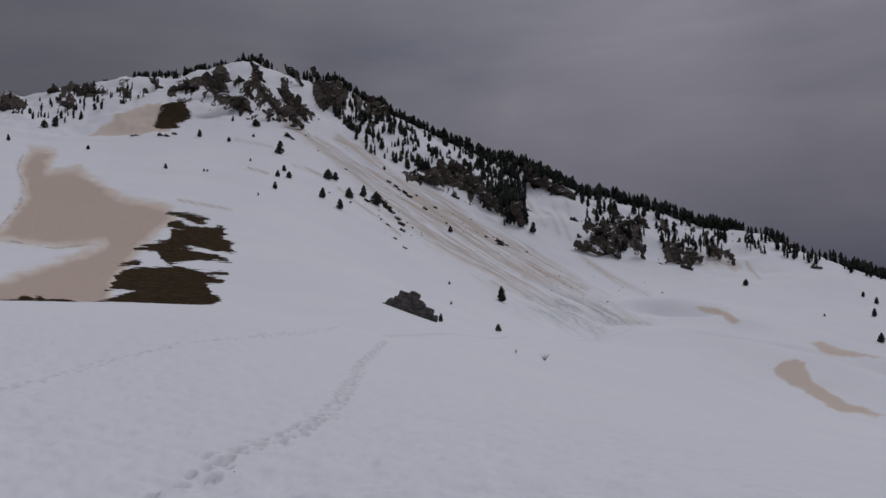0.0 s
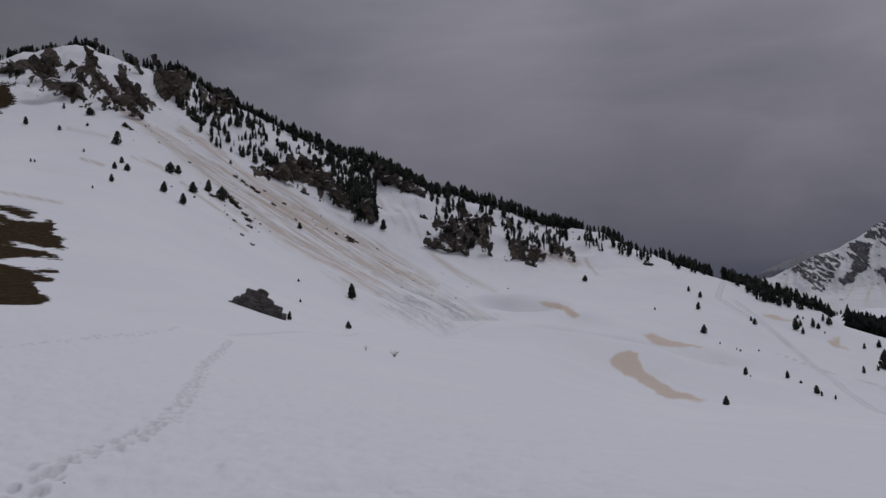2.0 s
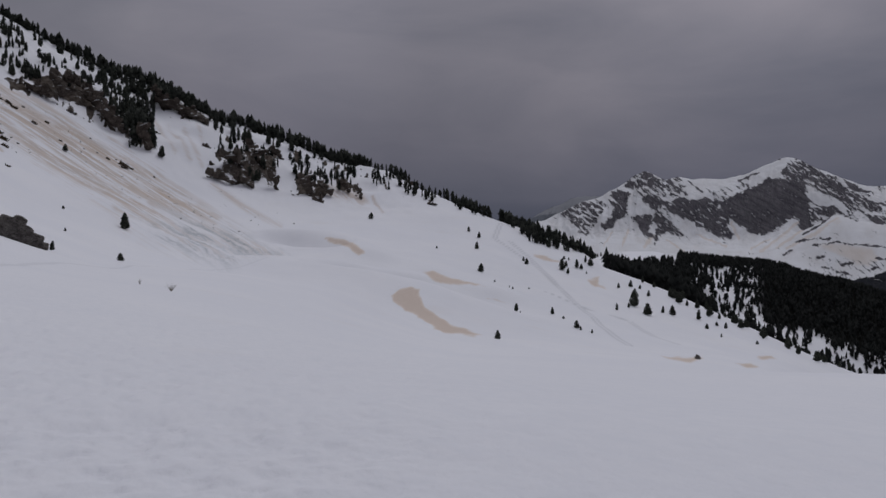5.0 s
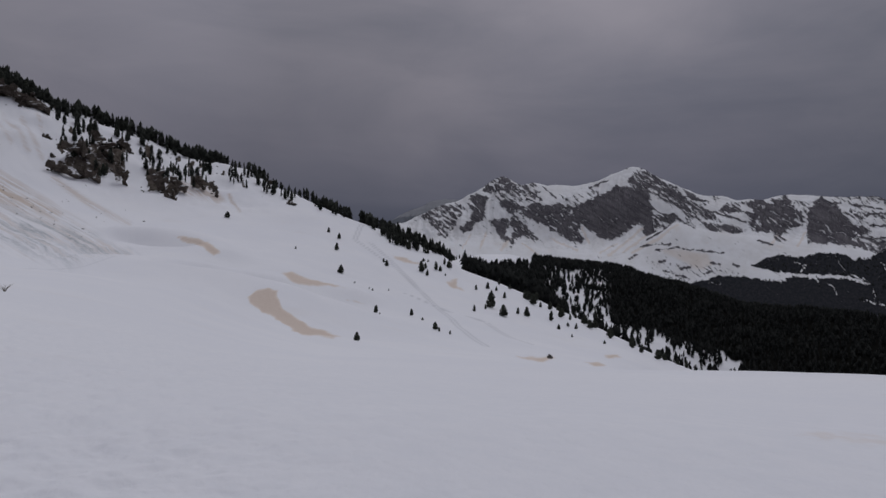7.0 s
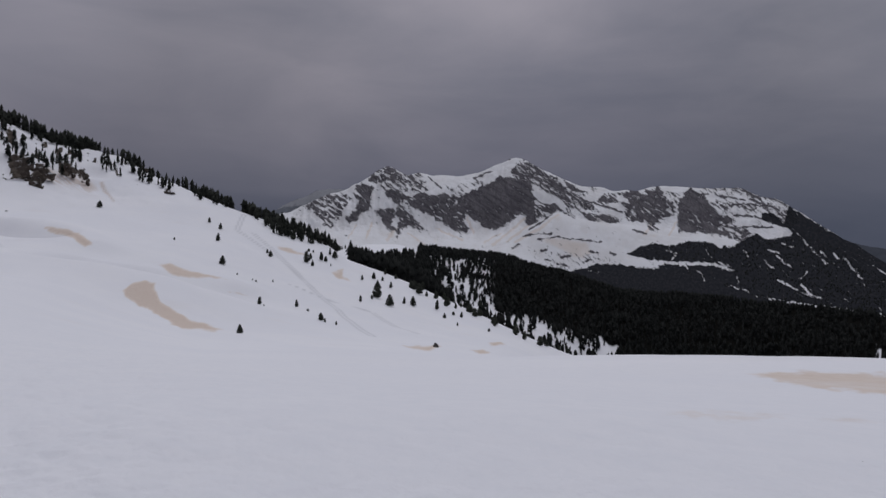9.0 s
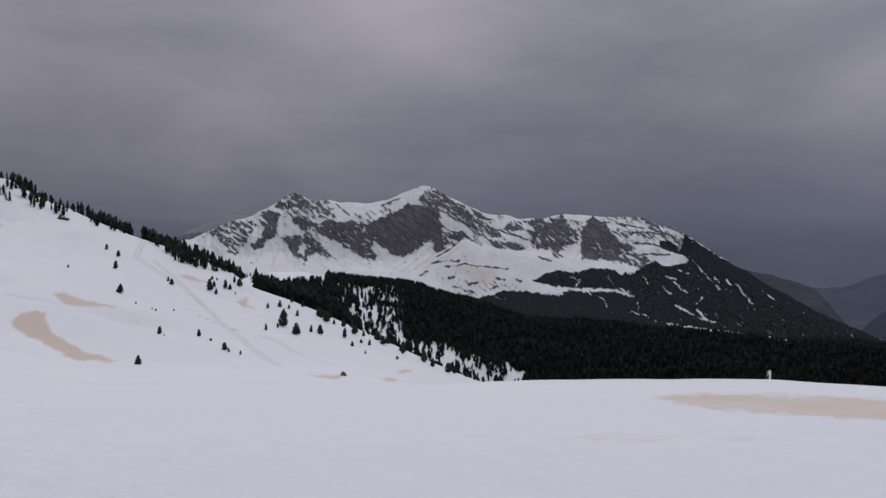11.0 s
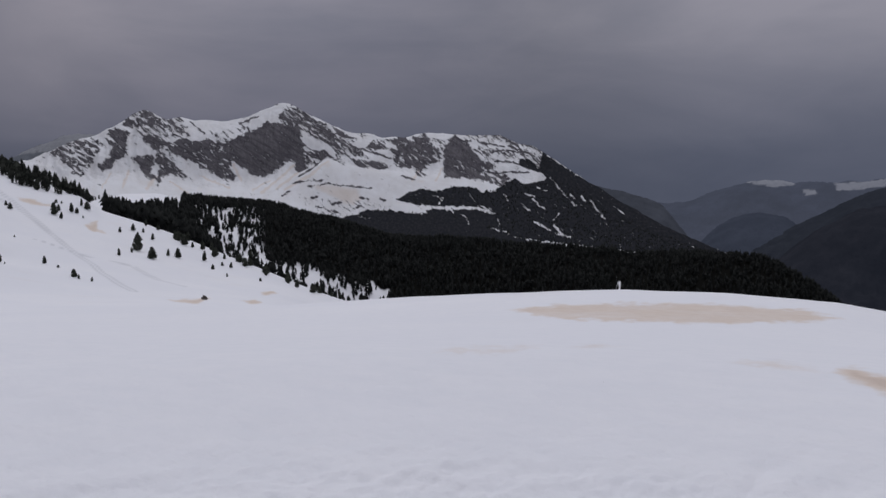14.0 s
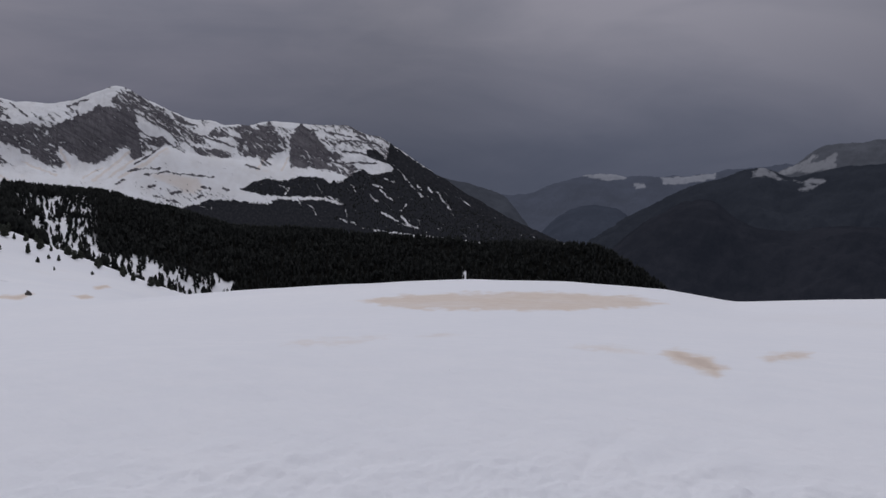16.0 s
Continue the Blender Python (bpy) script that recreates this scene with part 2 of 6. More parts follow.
# Outlines of bare, dusty and stony ground, as (bearing, rise)
GRASS = [
    [(-18.96, 7.1), (-18.71, 7.23), (-17.8, 7.22), (-17.07, 7.06), (-16.07, 6.87), (-16.88, 6.65), (-16.21, 6.48), (-17.06, 6.49), (-17.8, 6.92), (-18.42, 7.05)],
    [(-18.83, 6.54), (-18.15, 6.64), (-17.42, 6.4), (-16.5, 6.28), (-15.2, 6.32), (-15.01, 5.95), (-15.37, 5.7), (-14.43, 5.27), (-14.8, 5.03), (-14.42, 4.61), (-15.54, 4.66), (-16.28, 4.84), (-17.56, 4.92), (-17.99, 4.79), (-16.82, 4.6), (-15.34, 4.29), (-14.67, 4.03), (-15.52, 4.09), (-16.99, 4.06), (-18.61, 3.8), (-19.16, 4.2), (-19.35, 4.57), (-19.99, 4.7), (-20.76, 4.68), (-20, 4.96), (-19.01, 5.22), (-18.66, 5.38), (-18.74, 5.83), (-18.32, 6.03), (-17.77, 6.01), (-17.89, 6.16), (-18.57, 6.21)],
    [(-21.7, 3.69), (-21.09, 3.85), (-20.39, 3.87), (-20.52, 3.68), (-21.25, 3.59)],
    [(-21.55, 3.21), (-20.9, 3.41), (-19.5, 3.48), (-18.07, 3.58), (-16.98, 3.38), (-16.24, 3.2), (-14.87, 3.22), (-14.94, 3.1), (-16.05, 3.01), (-15.49, 2.79), (-14.93, 2.68), (-15.49, 2.48), (-16.22, 2.47), (-16.03, 2.09), (-15.65, 1.6), (-15.2, 1.3), (-15.82, 1.1), (-17.46, 0.94), (-19.6, 0.93), (-22.37, 0.99), (-23.71, 1.05), (-21.87, 1.54), (-20.68, 1.96), (-22.06, 2.06), (-22.54, 1.98), (-22.14, 2.27), (-21.95, 2.83)],
    [(-29.13, 1.24), (-27.75, 1.3), (-27.29, 1.48), (-26.91, 1.45), (-26.65, 1.31), (-26.34, 1.56), (-25.95, 1.32), (-25.53, 1.39), (-24.78, 1.4), (-24.32, 1.23), (-24.31, 1.05), (-26.64, 0.95), (-29.12, 0.93)],
    [(-17.28, 14.98), (-18.2, 14.91), (-18.74, 14.57), (-19.27, 14.16), (-19.69, 13.5), (-19.96, 13.11), (-19.59, 12.77), (-19.23, 12.69), (-18.33, 12.87), (-18.59, 13.14), (-17.86, 13.38), (-17.43, 13.75), (-17.81, 14.2), (-17.97, 14.56)],
]
DUST = [
    ([(-27.2, 10.9), (-25.7, 10.8), (-26.0, 9.5), (-24.4, 9.8), (-21.8, 8.2), (-18.7, 7.7), (-18.3, 6.7), (-20.4, 4.7), (-21.8, 2.8), (-22.4, 0.6), (-29.5, 0.6), (-29.0, 2.3), (-24.8, 4.0), (-22.8, 4.9), (-25.5, 4.5), (-29.2, 4.8), (-27.5, 7.7), (-27.8, 9.4)], 1.0),
    ([(-24.1, 12.0), (-21.8, 13.5), (-19.3, 14.7), (-19.4, 12.8), (-18.4, 12.5)], 0.72),
    ([(16.99, 0.94), (17.78, 1), (18.58, 0.83), (19.43, 0.55), (19.92, 0.1), (20.08, -0.21), (19.45, -0.33), (18.96, 0.23), (18.15, 0.44), (17.35, 0.65)], 0.76),
    ([(23.94, -1.42), (24.75, -1.29), (25.33, -1.59), (26.5, -1.89), (27.67, -2.11), (28.66, -2.41), (27.48, -2.35), (26.31, -2.36), (25.34, -2.34), (24.64, -1.99)], 0.72),
    ([(21.78, -3.07), (22.49, -2.64), (23.35, -2.48), (24, -2.55), (23.9, -3.17), (24.22, -3.83), (25, -4.41), (25.98, -4.98), (27.15, -5.37), (28.33, -5.83), (27.75, -5.95), (26.58, -5.8), (25.61, -5.76), (24.56, -5.18), (23.47, -4.53), (22.51, -3.84), (21.94, -3.57)], 0.74),
    ([(28.08, -3.12), (29.26, -3.19), (30.53, -3.6), (29.66, -3.5), (28.48, -3.28)], 0.62),
    ([(31.56, 0.02), (32.56, -0.12), (33.44, -0.5), (34.04, -0.85), (32.97, -0.67), (31.97, -0.29)], 0.7),
    ([(35.65, -1.89), (36.56, -1.59), (36.45, -1.99), (36.94, -2.46), (36.18, -2.39), (35.78, -2.2)], 0.7),
    ([(40.35, -6.9), (41.61, -6.94), (42.79, -6.82), (43.49, -7.03), (42.4, -7.26), (41.22, -7.19)], 0.72),
    ([(15.99, 0.95), (16.49, 0.97), (16.39, 0.7), (16.07, 0.69)], 0.6),
    ([(45.2, -7.2), (46.4, -7.1), (46.8, -7.4), (45.9, -7.5)], 0.72),
    ([(46.6, -6.6), (47.6, -6.5), (47.8, -6.8), (46.9, -6.9)], 0.75),
    ([(-20.5, 10.0), (-15.0, 9.7), (-12.5, 9.2), (-15.0, 9.4), (-20.0, 9.75)], 0.6),
    ([(-13.4, 10.2), (-10.5, 9.2), (-6.8, 8.2), (-10.6, 9.0)], 0.5),
]
NEAR_DUST = [
    ([(63.48, -8.02), (66.28, -7.67), (70.68, -7.37), (75.83, -7.16), (79.7, -7.18), (83.09, -7.21), (85.12, -7.51), (85.96, -7.77), (83.49, -8.26), (79.73, -8.57), (74.27, -8.69), (69.09, -8.73), (65.88, -8.5)], 0.62),
    ([(84.85, -11.1), (86.65, -10.64), (88.61, -11.02), (90.1, -11.8), (89.18, -12.5), (87.59, -12.09), (86.21, -11.64)], 0.76),
    ([(91.53, -10.92), (93.64, -10.16), (95.31, -10.22), (93.99, -10.91), (92.37, -11.2)], 0.70),
    ([(56.8, -11.2), (60, -10.3), (66, -10.2), (68, -10.7), (63, -11.5)], 0.46),
    ([(66.0, -10.6), (70.0, -10.1), (74.0, -10.2), (70.0, -10.7)], 0.50),
    ([(77.5, -10.9), (82, -10.5), (86.2, -11.0), (85, -11.5), (80, -11.3)], 0.50),
]
STREAKS = [
    ([(5.92, 8.77), (6.43, 7.77), (7.21, 6.5)], 0.16, 0.5),
    ([(6.71, 8.48), (7.61, 7.16), (8.18, 6.09)], 0.16, 0.5),
    ([(7.74, 8.3), (8.28, 7.15), (8.96, 5.69)], 0.16, 0.45),
    ([(8.61, 8.44), (8.98, 7.33)], 0.14, 0.45),
    ([(-5.8, 12.49), (-3.78, 10.57), (-0.96, 8.61), (1.84, 6.63)], 0.22, 0.7),
    ([(-8.98, 12.79), (-5.78, 10.54), (-2.57, 8.21), (0.64, 5.83), (3.82, 3.64)], 0.22, 0.75),
    ([(-3.38, 10.18), (0.24, 8.02), (3.43, 5.43)], 0.14, 0.6),
    ([(-11.4, 14.0), (-8.1, 11.6), (-6.0, 10.0), (-2.6, 7.4), (-0.2, 5.4), (1.6, 4.4), (5.0, 2.6)], 0.32, 0.85), ([(-7.5, 12.8), (-5.1, 11.25), (-2.1, 8.9), (0.6, 6.9), (2.3, 5.4), (4.4, 4.2), (7.5, 2.6)], 0.36, 0.9),
    ([(-6.0, 10.7), (-2.9, 7.9), (-0.4, 5.4)], 0.2, 0.6), ([(0.1, 7.7), (2.3, 6.45), (5.1, 4.8), (7.0, 3.3), (9.8, 2.1)], 0.5, 1.0), ([(-2.4, 9.9), (0.8, 7.9), (3.6, 5.6), (6.2, 3.9)], 0.3, 0.6),
    ([(3.7, 2.7), (7.8, 1.1), (13.3, -0.4)], 0.4, 0.6), ([(5.8, 3.2), (9.6, 1.4), (11.8, 0.45), (14.1, -0.35)], 0.4, 0.7), ([(9.6, 4.4), (11.6, 3.0), (14.1, 1.7)], 0.25, 0.6), ([(20.5, 4.0), (21.25, 2.9)], 0.14, 0.8),
    ([(-10.5, 10.8), (-8.6, 10.1)], 0.16, 0.8), ([(-13.6, 10.45), (-12.3, 10.1)], 0.13, 0.8), ([(-18.2, 8.0), (-17.0, 7.85), (-14.7, 7.5)], 0.14, 0.7), ([(-7.4, 9.2), (-6.0, 8.2), (-3.0, 6.0)], 0.14, 0.7),
    ([(17.0, 4.4), (19.7, 3.8)], 0.55, 0.75), ([(-14.5, 12.3), (-12.0, 11.9)], 0.12, 0.5),
]
DEBRIS = [(4.7, 1.9), (9.6, 2.1), (14.1, -0.2), (14.6, -0.4), (13.3, -0.5), (10.3, -1.1), (7.0, 0.15)]
SCREE = [(-10.6, 13.7), (-7.4, 12.7), (-3.4, 10.3), (0.6, 8.7), (4.6, 6.3), (8.0, 3.8), (11.0, 1.5), (13.0, 0.0), (11.5, -0.7), (8.5, -0.6), (5.5, 0.8), (2.6, 3.0), (-3.4, 7.2), (-7.4, 10.5)]
# crags: bearing, rise of the foot, width, height (degrees), dip to the right
ROCKS = [
    [(-28.5, 13.1, 1.99, 1.04, 0), (-25.1, 13.5, 0.80, 0.96, 20), (-25.7, 13.7, 0.48, 0.48, 0), (-23.9, 14.5, 1.20, 0.96, -20), (-25.1, 14.7, 1.59, 0.80, -10), (-26.0, 14.3, 0.88, 0.64, 0), (-22.0, 15.0, 0.56, 0.40, 0), (-22.9, 15.3, 0.64, 0.40, 0), (-19.9, 15.4, 0.64, 0.96, 40), (-20.4, 14.8, 0.56, 0.64, 40)],
    [(-15.6, 16.3, 1.2, 1.0, 20), (-17.8, 15.5, 2.3, 0.8, -15), (-15.9, 15.4, 1.8, 1.0, 30), (-14.8, 14.3, 2.9, 1.0, 28), (-14.3, 16.0, 0.64, 0.51, 0), (-13.8, 15.2, 0.7, 0.9, 50), (-13.2, 16.0, 0.7, 1.3, 52), (-12.7, 15.0, 0.7, 1.3, 50), (-12.1, 14.3, 0.8, 1.3, 46), (-11.3, 15.1, 0.7, 1.5, 52), (-10.7, 14.3, 1.0, 1.7, 50), (-10.1, 13.8, 0.8, 1.1, 46)],
    [(-12.3, 13.8, 0.6, 0.9, 40), (-11.6, 13.8, 0.8, 1.0, 50), (-10.5, 13.4, 1.2, 0.7, 45), (-11.1, 17.0, 0.6, 0.9, 60), (-10.4, 16.0, 0.6, 1.1, 60), (-12.9, 17.0, 0.6, 1.0, 60), (-8.2, 14.7, 1.9, 1.6, 55), (-8.7, 15.4, 1.2, 1.0, 45), (-9.2, 16.8, 0.7, 0.9, 60), (-4.8, 14.2, 1.4, 1.5, 55), (-5.3, 14.9, 0.9, 0.9, 40), (-9.8, 14.6, 0.6, 0.5, 0)],
    [(-0.9, 9.4, 1.5, 1.1, 20), (-0.2, 9.6, 1.4, 1.5, 60), (1.1, 9.5, 1.9, 1.6, 30), (2.1, 8.7, 1.7, 1.4, 40), (2.8, 8.1, 1.4, 1.2, 40), (3.4, 7.6, 1.2, 1.0, 50), (-2.1, 10.3, 1.0, 0.5, 10), (0.8, 8.6, 0.7, 0.4, 0), (5.0, 6.6, 1.3, 1.5, 70), (6.9, 9.1, 1.9, 1.1, 20), (8.7, 8.6, 1.4, 0.7, 15), (6.0, 9.6, 1.2, 1.1, 40)],
    [(7.8, 8.8, 1.0, 0.6, 10), (10.9, 5.2, 1.9, 1.2, 20), (10.1, 4.6, 1.4, 0.8, 20), (12.2, 5.5, 1.6, 1.4, 60), (13.5, 4.3, 1.0, 1.2, 60), (11.6, 4.4, 1.4, 0.9, 20), (15.7, 3.9, 1.4, 1.4, 60), (17.1, 3.9, 1.2, 0.9, 30), (18.5, 4.2, 0.9, 0.9, 50), (19.4, 3.9, 0.6, 0.9, 70), (16.7, 3.4, 1.0, 0.7, 10), (13.8, 6.4, 0.72, 0.80, 40)],
    [(20.1, 5.0, 0.40, 0.40, 0), (24.6, 3.4, 0.80, 0.32, 0), (23.3, 4.9, 0.80, 0.56, 0), (4.0, 5.3, 0.56, 0.28, 0), (-21.0, 12.1, 0.80, 0.20, 0), (-10.9, 12.6, 0.56, 0.28, 30), (-18.5, 12.3, 0.48, 0.16, 0), (-4.7, 8.2, 0.5, 0.2, 35), (9.2, 6.9, 0.5, 0.4, 0)],
]
ROCKS = [rock for part_list in ROCKS for rock in part_list]

# slabs and walls of bare rock, as outlines
SLABS = [
    ([(-19.04, 14.91), (-18.94, 15.28), (-17.86, 15.85), (-17.31, 16.27), (-16.31, 16.27), (-15.55, 16.22), (-15.16, 15.81), (-15, 15.3), (-15.68, 15.47), (-16.52, 15.71), (-17.3, 15.57), (-18.14, 15.35), (-18.75, 14.79)], 0.85),
    ([(-16.28, 15.35), (-15.8, 15.43), (-15.03, 15.14), (-14.08, 15.21), (-13.58, 14.86), (-13.44, 14), (-13.83, 14.1), (-14.29, 14.29), (-15.21, 14.65), (-15.89, 14.79)], 0.85),
    ([(-16.31, 16.53), (-15.95, 17), (-15.66, 17.61), (-15.34, 17.05), (-14.95, 16.63), (-15.18, 16.47), (-15.64, 16.73), (-16.01, 16.41)], 0.8),
    ([(-13.64, 17.62), (-13.28, 17.42), (-13.04, 16.77), (-12.79, 16.04), (-12.39, 15.38), (-11.84, 15.26), (-11.45, 14.83), (-11.52, 14.37), (-12.22, 14.71), (-12.85, 15.21), (-13.25, 15.71), (-13.46, 16.55)], 0.75),
    ([(-14.02, 16.03), (-13.64, 16.06), (-13.47, 15.43), (-13.7, 15.16), (-13.97, 15.4)], 0.75),
    ([(-14.56, 16.18), (-14.03, 16.33), (-13.95, 16.11), (-14.48, 15.96)], 0.75),
    ([(-11.6, 16.55), (-11.16, 16.43), (-10.83, 15.58), (-10.28, 15.11), (-9.79, 14.45), (-9.79, 14.3), (-10.18, 14.28), (-10.34, 13.89), (-10.17, 13.44), (-10.57, 13.58), (-11.16, 14.05), (-11.52, 14.6), (-11.06, 14.81), (-11.46, 15.55)], 0.82),
    ([(-12.53, 14.55), (-12.06, 14.49), (-11.98, 14.01), (-12.2, 13.8), (-11.97, 13.51), (-12.44, 13.94)], 0.75),
    ([(-9.28, 16.9), (-8.8, 17.14), (-7.85, 17.03), (-7.2, 16.49), (-6.95, 15.74), (-7.1, 14.78), (-7.57, 14.38), (-7.9, 14.9), (-8.53, 14.42), (-9.01, 14.86), (-9.34, 15.65)], 0.82),
    ([(-5.51, 15.97), (-4.86, 15.91), (-4.13, 15.23), (-3.72, 14.62), (-3.88, 14), (-4.37, 14.23), (-5.01, 14.75), (-5.58, 15.2)], 0.75),
    ([(-29.05, 13.7), (-28.62, 13.89), (-27.79, 13.72), (-27.46, 13.41), (-27.64, 13.11), (-29.02, 12.95)], 0.8),
    ([(-26.41, 14.72), (-25.88, 14.78), (-25.74, 14.38), (-26.25, 14.18)], 0.7),
    ([(-25.49, 14.97), (-24.9, 15.18), (-24.28, 14.97), (-25.01, 14.53), (-25.48, 14.55)], 0.75),
    ([(-24.37, 14.6), (-23.88, 15.05), (-23.46, 14.92), (-23.51, 14.41), (-24.12, 14.21)], 0.8),
    ([(-25.45, 13.92), (-25, 14.36), (-24.65, 14.01), (-24.84, 13.56), (-25.24, 13.52)], 0.75),
    ([(-25.85, 14.01), (-25.46, 14.06), (-25.58, 13.69), (-25.84, 13.67)], 0.7),
    ([(-22.24, 15.62), (-21.4, 15.78), (-21.64, 15.39), (-22.16, 15.34)], 0.6),
    ([(-19.96, 15.48), (-19.83, 15.79), (-19.53, 15.45), (-19.66, 15.15), (-20.02, 15.12)], 0.65),
    ([(-1.69, 10.59), (-0.56, 10.79), (0.64, 11.06), (1.85, 10.59), (2.65, 9.87), (3.37, 8.8), (3.85, 8.12), (3.37, 8.13), (2.65, 8.53), (1.93, 9.09), (1.12, 9.01), (0.24, 9.56), (-0.76, 9.72)], 0.62),
    ([(0.64, 9.88), (1.13, 9.8), (1.05, 9.41), (0.64, 9.49)], 0.7),
    ([(1.77, 9.2), (2.25, 9), (2.01, 8.77)], 0.7),
    ([(3.45, 8.4), (4.64, 8.19), (5.83, 7.39), (5.99, 6.91), (4.83, 6.92), (4, 7.25)], 0.55),
    ([(5.46, 10.54), (7.05, 9.89), (8.62, 9.3), (9.24, 8.82), (9.16, 8.59), (8.02, 8.92), (6.64, 9.23), (5.61, 9.52)], 0.62),
    ([(9.35, 5.29), (10.13, 5.74), (10.91, 6.51), (11.88, 6.8), (12.84, 6.78), (13.78, 6.52), (13.95, 5.66), (14.01, 4.7), (13.62, 4.43), (12.8, 4.92), (11.84, 4.47), (10.88, 4.72)], 0.6),
    ([(14.98, 4.87), (15.44, 5.43), (16.18, 5.22), (16.34, 4.46), (16, 3.77), (15.41, 4.02)], 0.75),
    ([(16.34, 4.26), (17.09, 4.82), (17.55, 4.35), (17.17, 3.68), (16.58, 3.69)], 0.72),
    ([(17.63, 4.8), (18.36, 5.16), (19.24, 4.57), (19.62, 4.19), (19.06, 4.31), (18.41, 4.18)], 0.65),
]


def wood_edge(az):
    """Rise of the snow shoulder beyond which the woods begin."""
    return np.interp(az, [36.6, 39.2, 41.3, 44.2, 47.6, 50.9, 54.9, 58], [-1.1, -1.75, -2.65, -3.95, -5.35, -6.75, -7.6, -9])


# narrow snowy gaps in the woods: bearing, half width, top
GAPS = [(71.5, 0.36, -4.9), (68.5, 0.3, -6.2)]


def on_slope(az, rise, nearest=10.0):
    """Distance at which the sight line at that bearing and rise meets the land."""
    r = np.exp(np.linspace(math.log(nearest), math.log(1400), 900))
    t = base_slope(np.full(r.shape, float(az)), r)
    hit = np.nonzero(t >= math.tan(radians(rise)))[0]
    return float(r[hit[0]]) if len(hit) else float(r[np.argmax(t)])


def plan(az, rise, nearest=10.0):
    r = on_slope(az, rise, nearest)
    return r * math.sin(radians(az)), r * math.cos(radians(az))


TRAIL_A = [plan(*q, 4.0) for q in [(-18.9, -11.4), (-16.4, -10.6), (-14.7, -8.9), (-11.7, -8.2), (-8.3, -6.8), (-6.7, -4.8), (-5.7, -3.0), (-4.1, -1.5)]]
TRAIL_B = [plan(*q, 4.0) for q in [(-34, -5.2), (-28.3, -4.2), (-25.8, -3.6), (-22.2, -2.6), (-18.1, -1.7), (-13.7, -1.3), (-10.3, -0.9), (-7.2, -0.6)]]
TRAIL_C = [plan(*q, 52.0) for q in [(-4.1, -1.2), (0.2, -0.95), (4.6, -1.1), (10.4, -1.2), (13.4, -0.8)]]
SKI_TRACKS = [[plan(*q, 100.0) for q in line] for line in (
    [(29.55, 1.96), (29.1, 0.96), (29.98, 0.38), (31.98, -0.97), (34, -2.71), (36.02, -4.46), (38.44, -6.17)],
    [(30.16, 0.78), (31.57, -0.38), (33.19, -1.94), (34.61, -3.3)],
    [(32.81, -2.74), (35.21, -3.68), (38.41, -4.6), (41.6, -6.08)])]
DRIFTS = [([plan(*q, 100.0) for q in pts], high, wide) for pts, high, wide in (
    ([(14.0, 1.1), (17.2, 1.1), (19.5, 0.6), (20.3, -0.2)], 2.4, 17),
    ([(21.4, -2.6), (23.2, -4.6), (25.7, -5.6), (29.5, -6.9)], -0.2, 15),
    ([(24.2, -2.4), (25.2, -3.8), (27.5, -5.0), (30, -5.6)], 0.35, 15),
    ([(19.5, -0.9), (22.5, -1.4), (25.5, -2.0), (29, -2.7)], 1.8, 16),
    ([(18.2, -1.0), (20.0, -1.25), (21.8, -1.55)], -5.2, 19), ([(14.4, 0.85), (15.8, 0.7), (17.2, 0.5)], -4.8, 15))]
random.seed(5)


def steps(path, stride, sway):
    """Places of footprints along a path."""
    out, total = [], sum(math.dist(p, q) for p, q in zip(path, path[1:]))
    s, side = 0.0, 1
    while s < total:
        run = 0.0
        for p, q in zip(path, path[1:]):
            ln = math.dist(p, q)
            if run + ln >= s:
                k, ux, uy = (s - run) / ln, (q[0] - p[0]) / ln, (q[1] - p[1]) / ln
                o = side * sway + random.uniform(-0.08, 0.08)
                out.append((p[0] + k * (q[0] - p[0]) - uy * o, p[1] + k * (q[1] - p[1]) + ux * o, ux, uy))
                break
            run += ln
        s, side = s + stride * random.uniform(0.7, 1.3), -side
    return out


FINE = 1166  # columns of the ground sheet that lie close together, from the first on
PRINTS = steps(TRAIL_A, 0.20, 0.07) + steps(TRAIL_A, 0.26, 0.12) + steps(TRAIL_B, 0.30, 0.09)


def window(az, r, px, py, size):
    """The block of a polar grid that lies within a distance of a place."""
    pr, pa = math.hypot(px, py), math.degrees(math.atan2(px, py))
    if pr > 60:
        return None
    i0, i1 = np.searchsorted(r[:, 0], (pr - size, pr + size))
    j0, j1 = np.searchsorted(az[0, :FINE], (pa - math.degrees(size / pr), pa + math.degrees(size / pr)))
    return (slice(i0, i1), slice(j0, j1)) if i1 > i0 and j1 > j0 else None


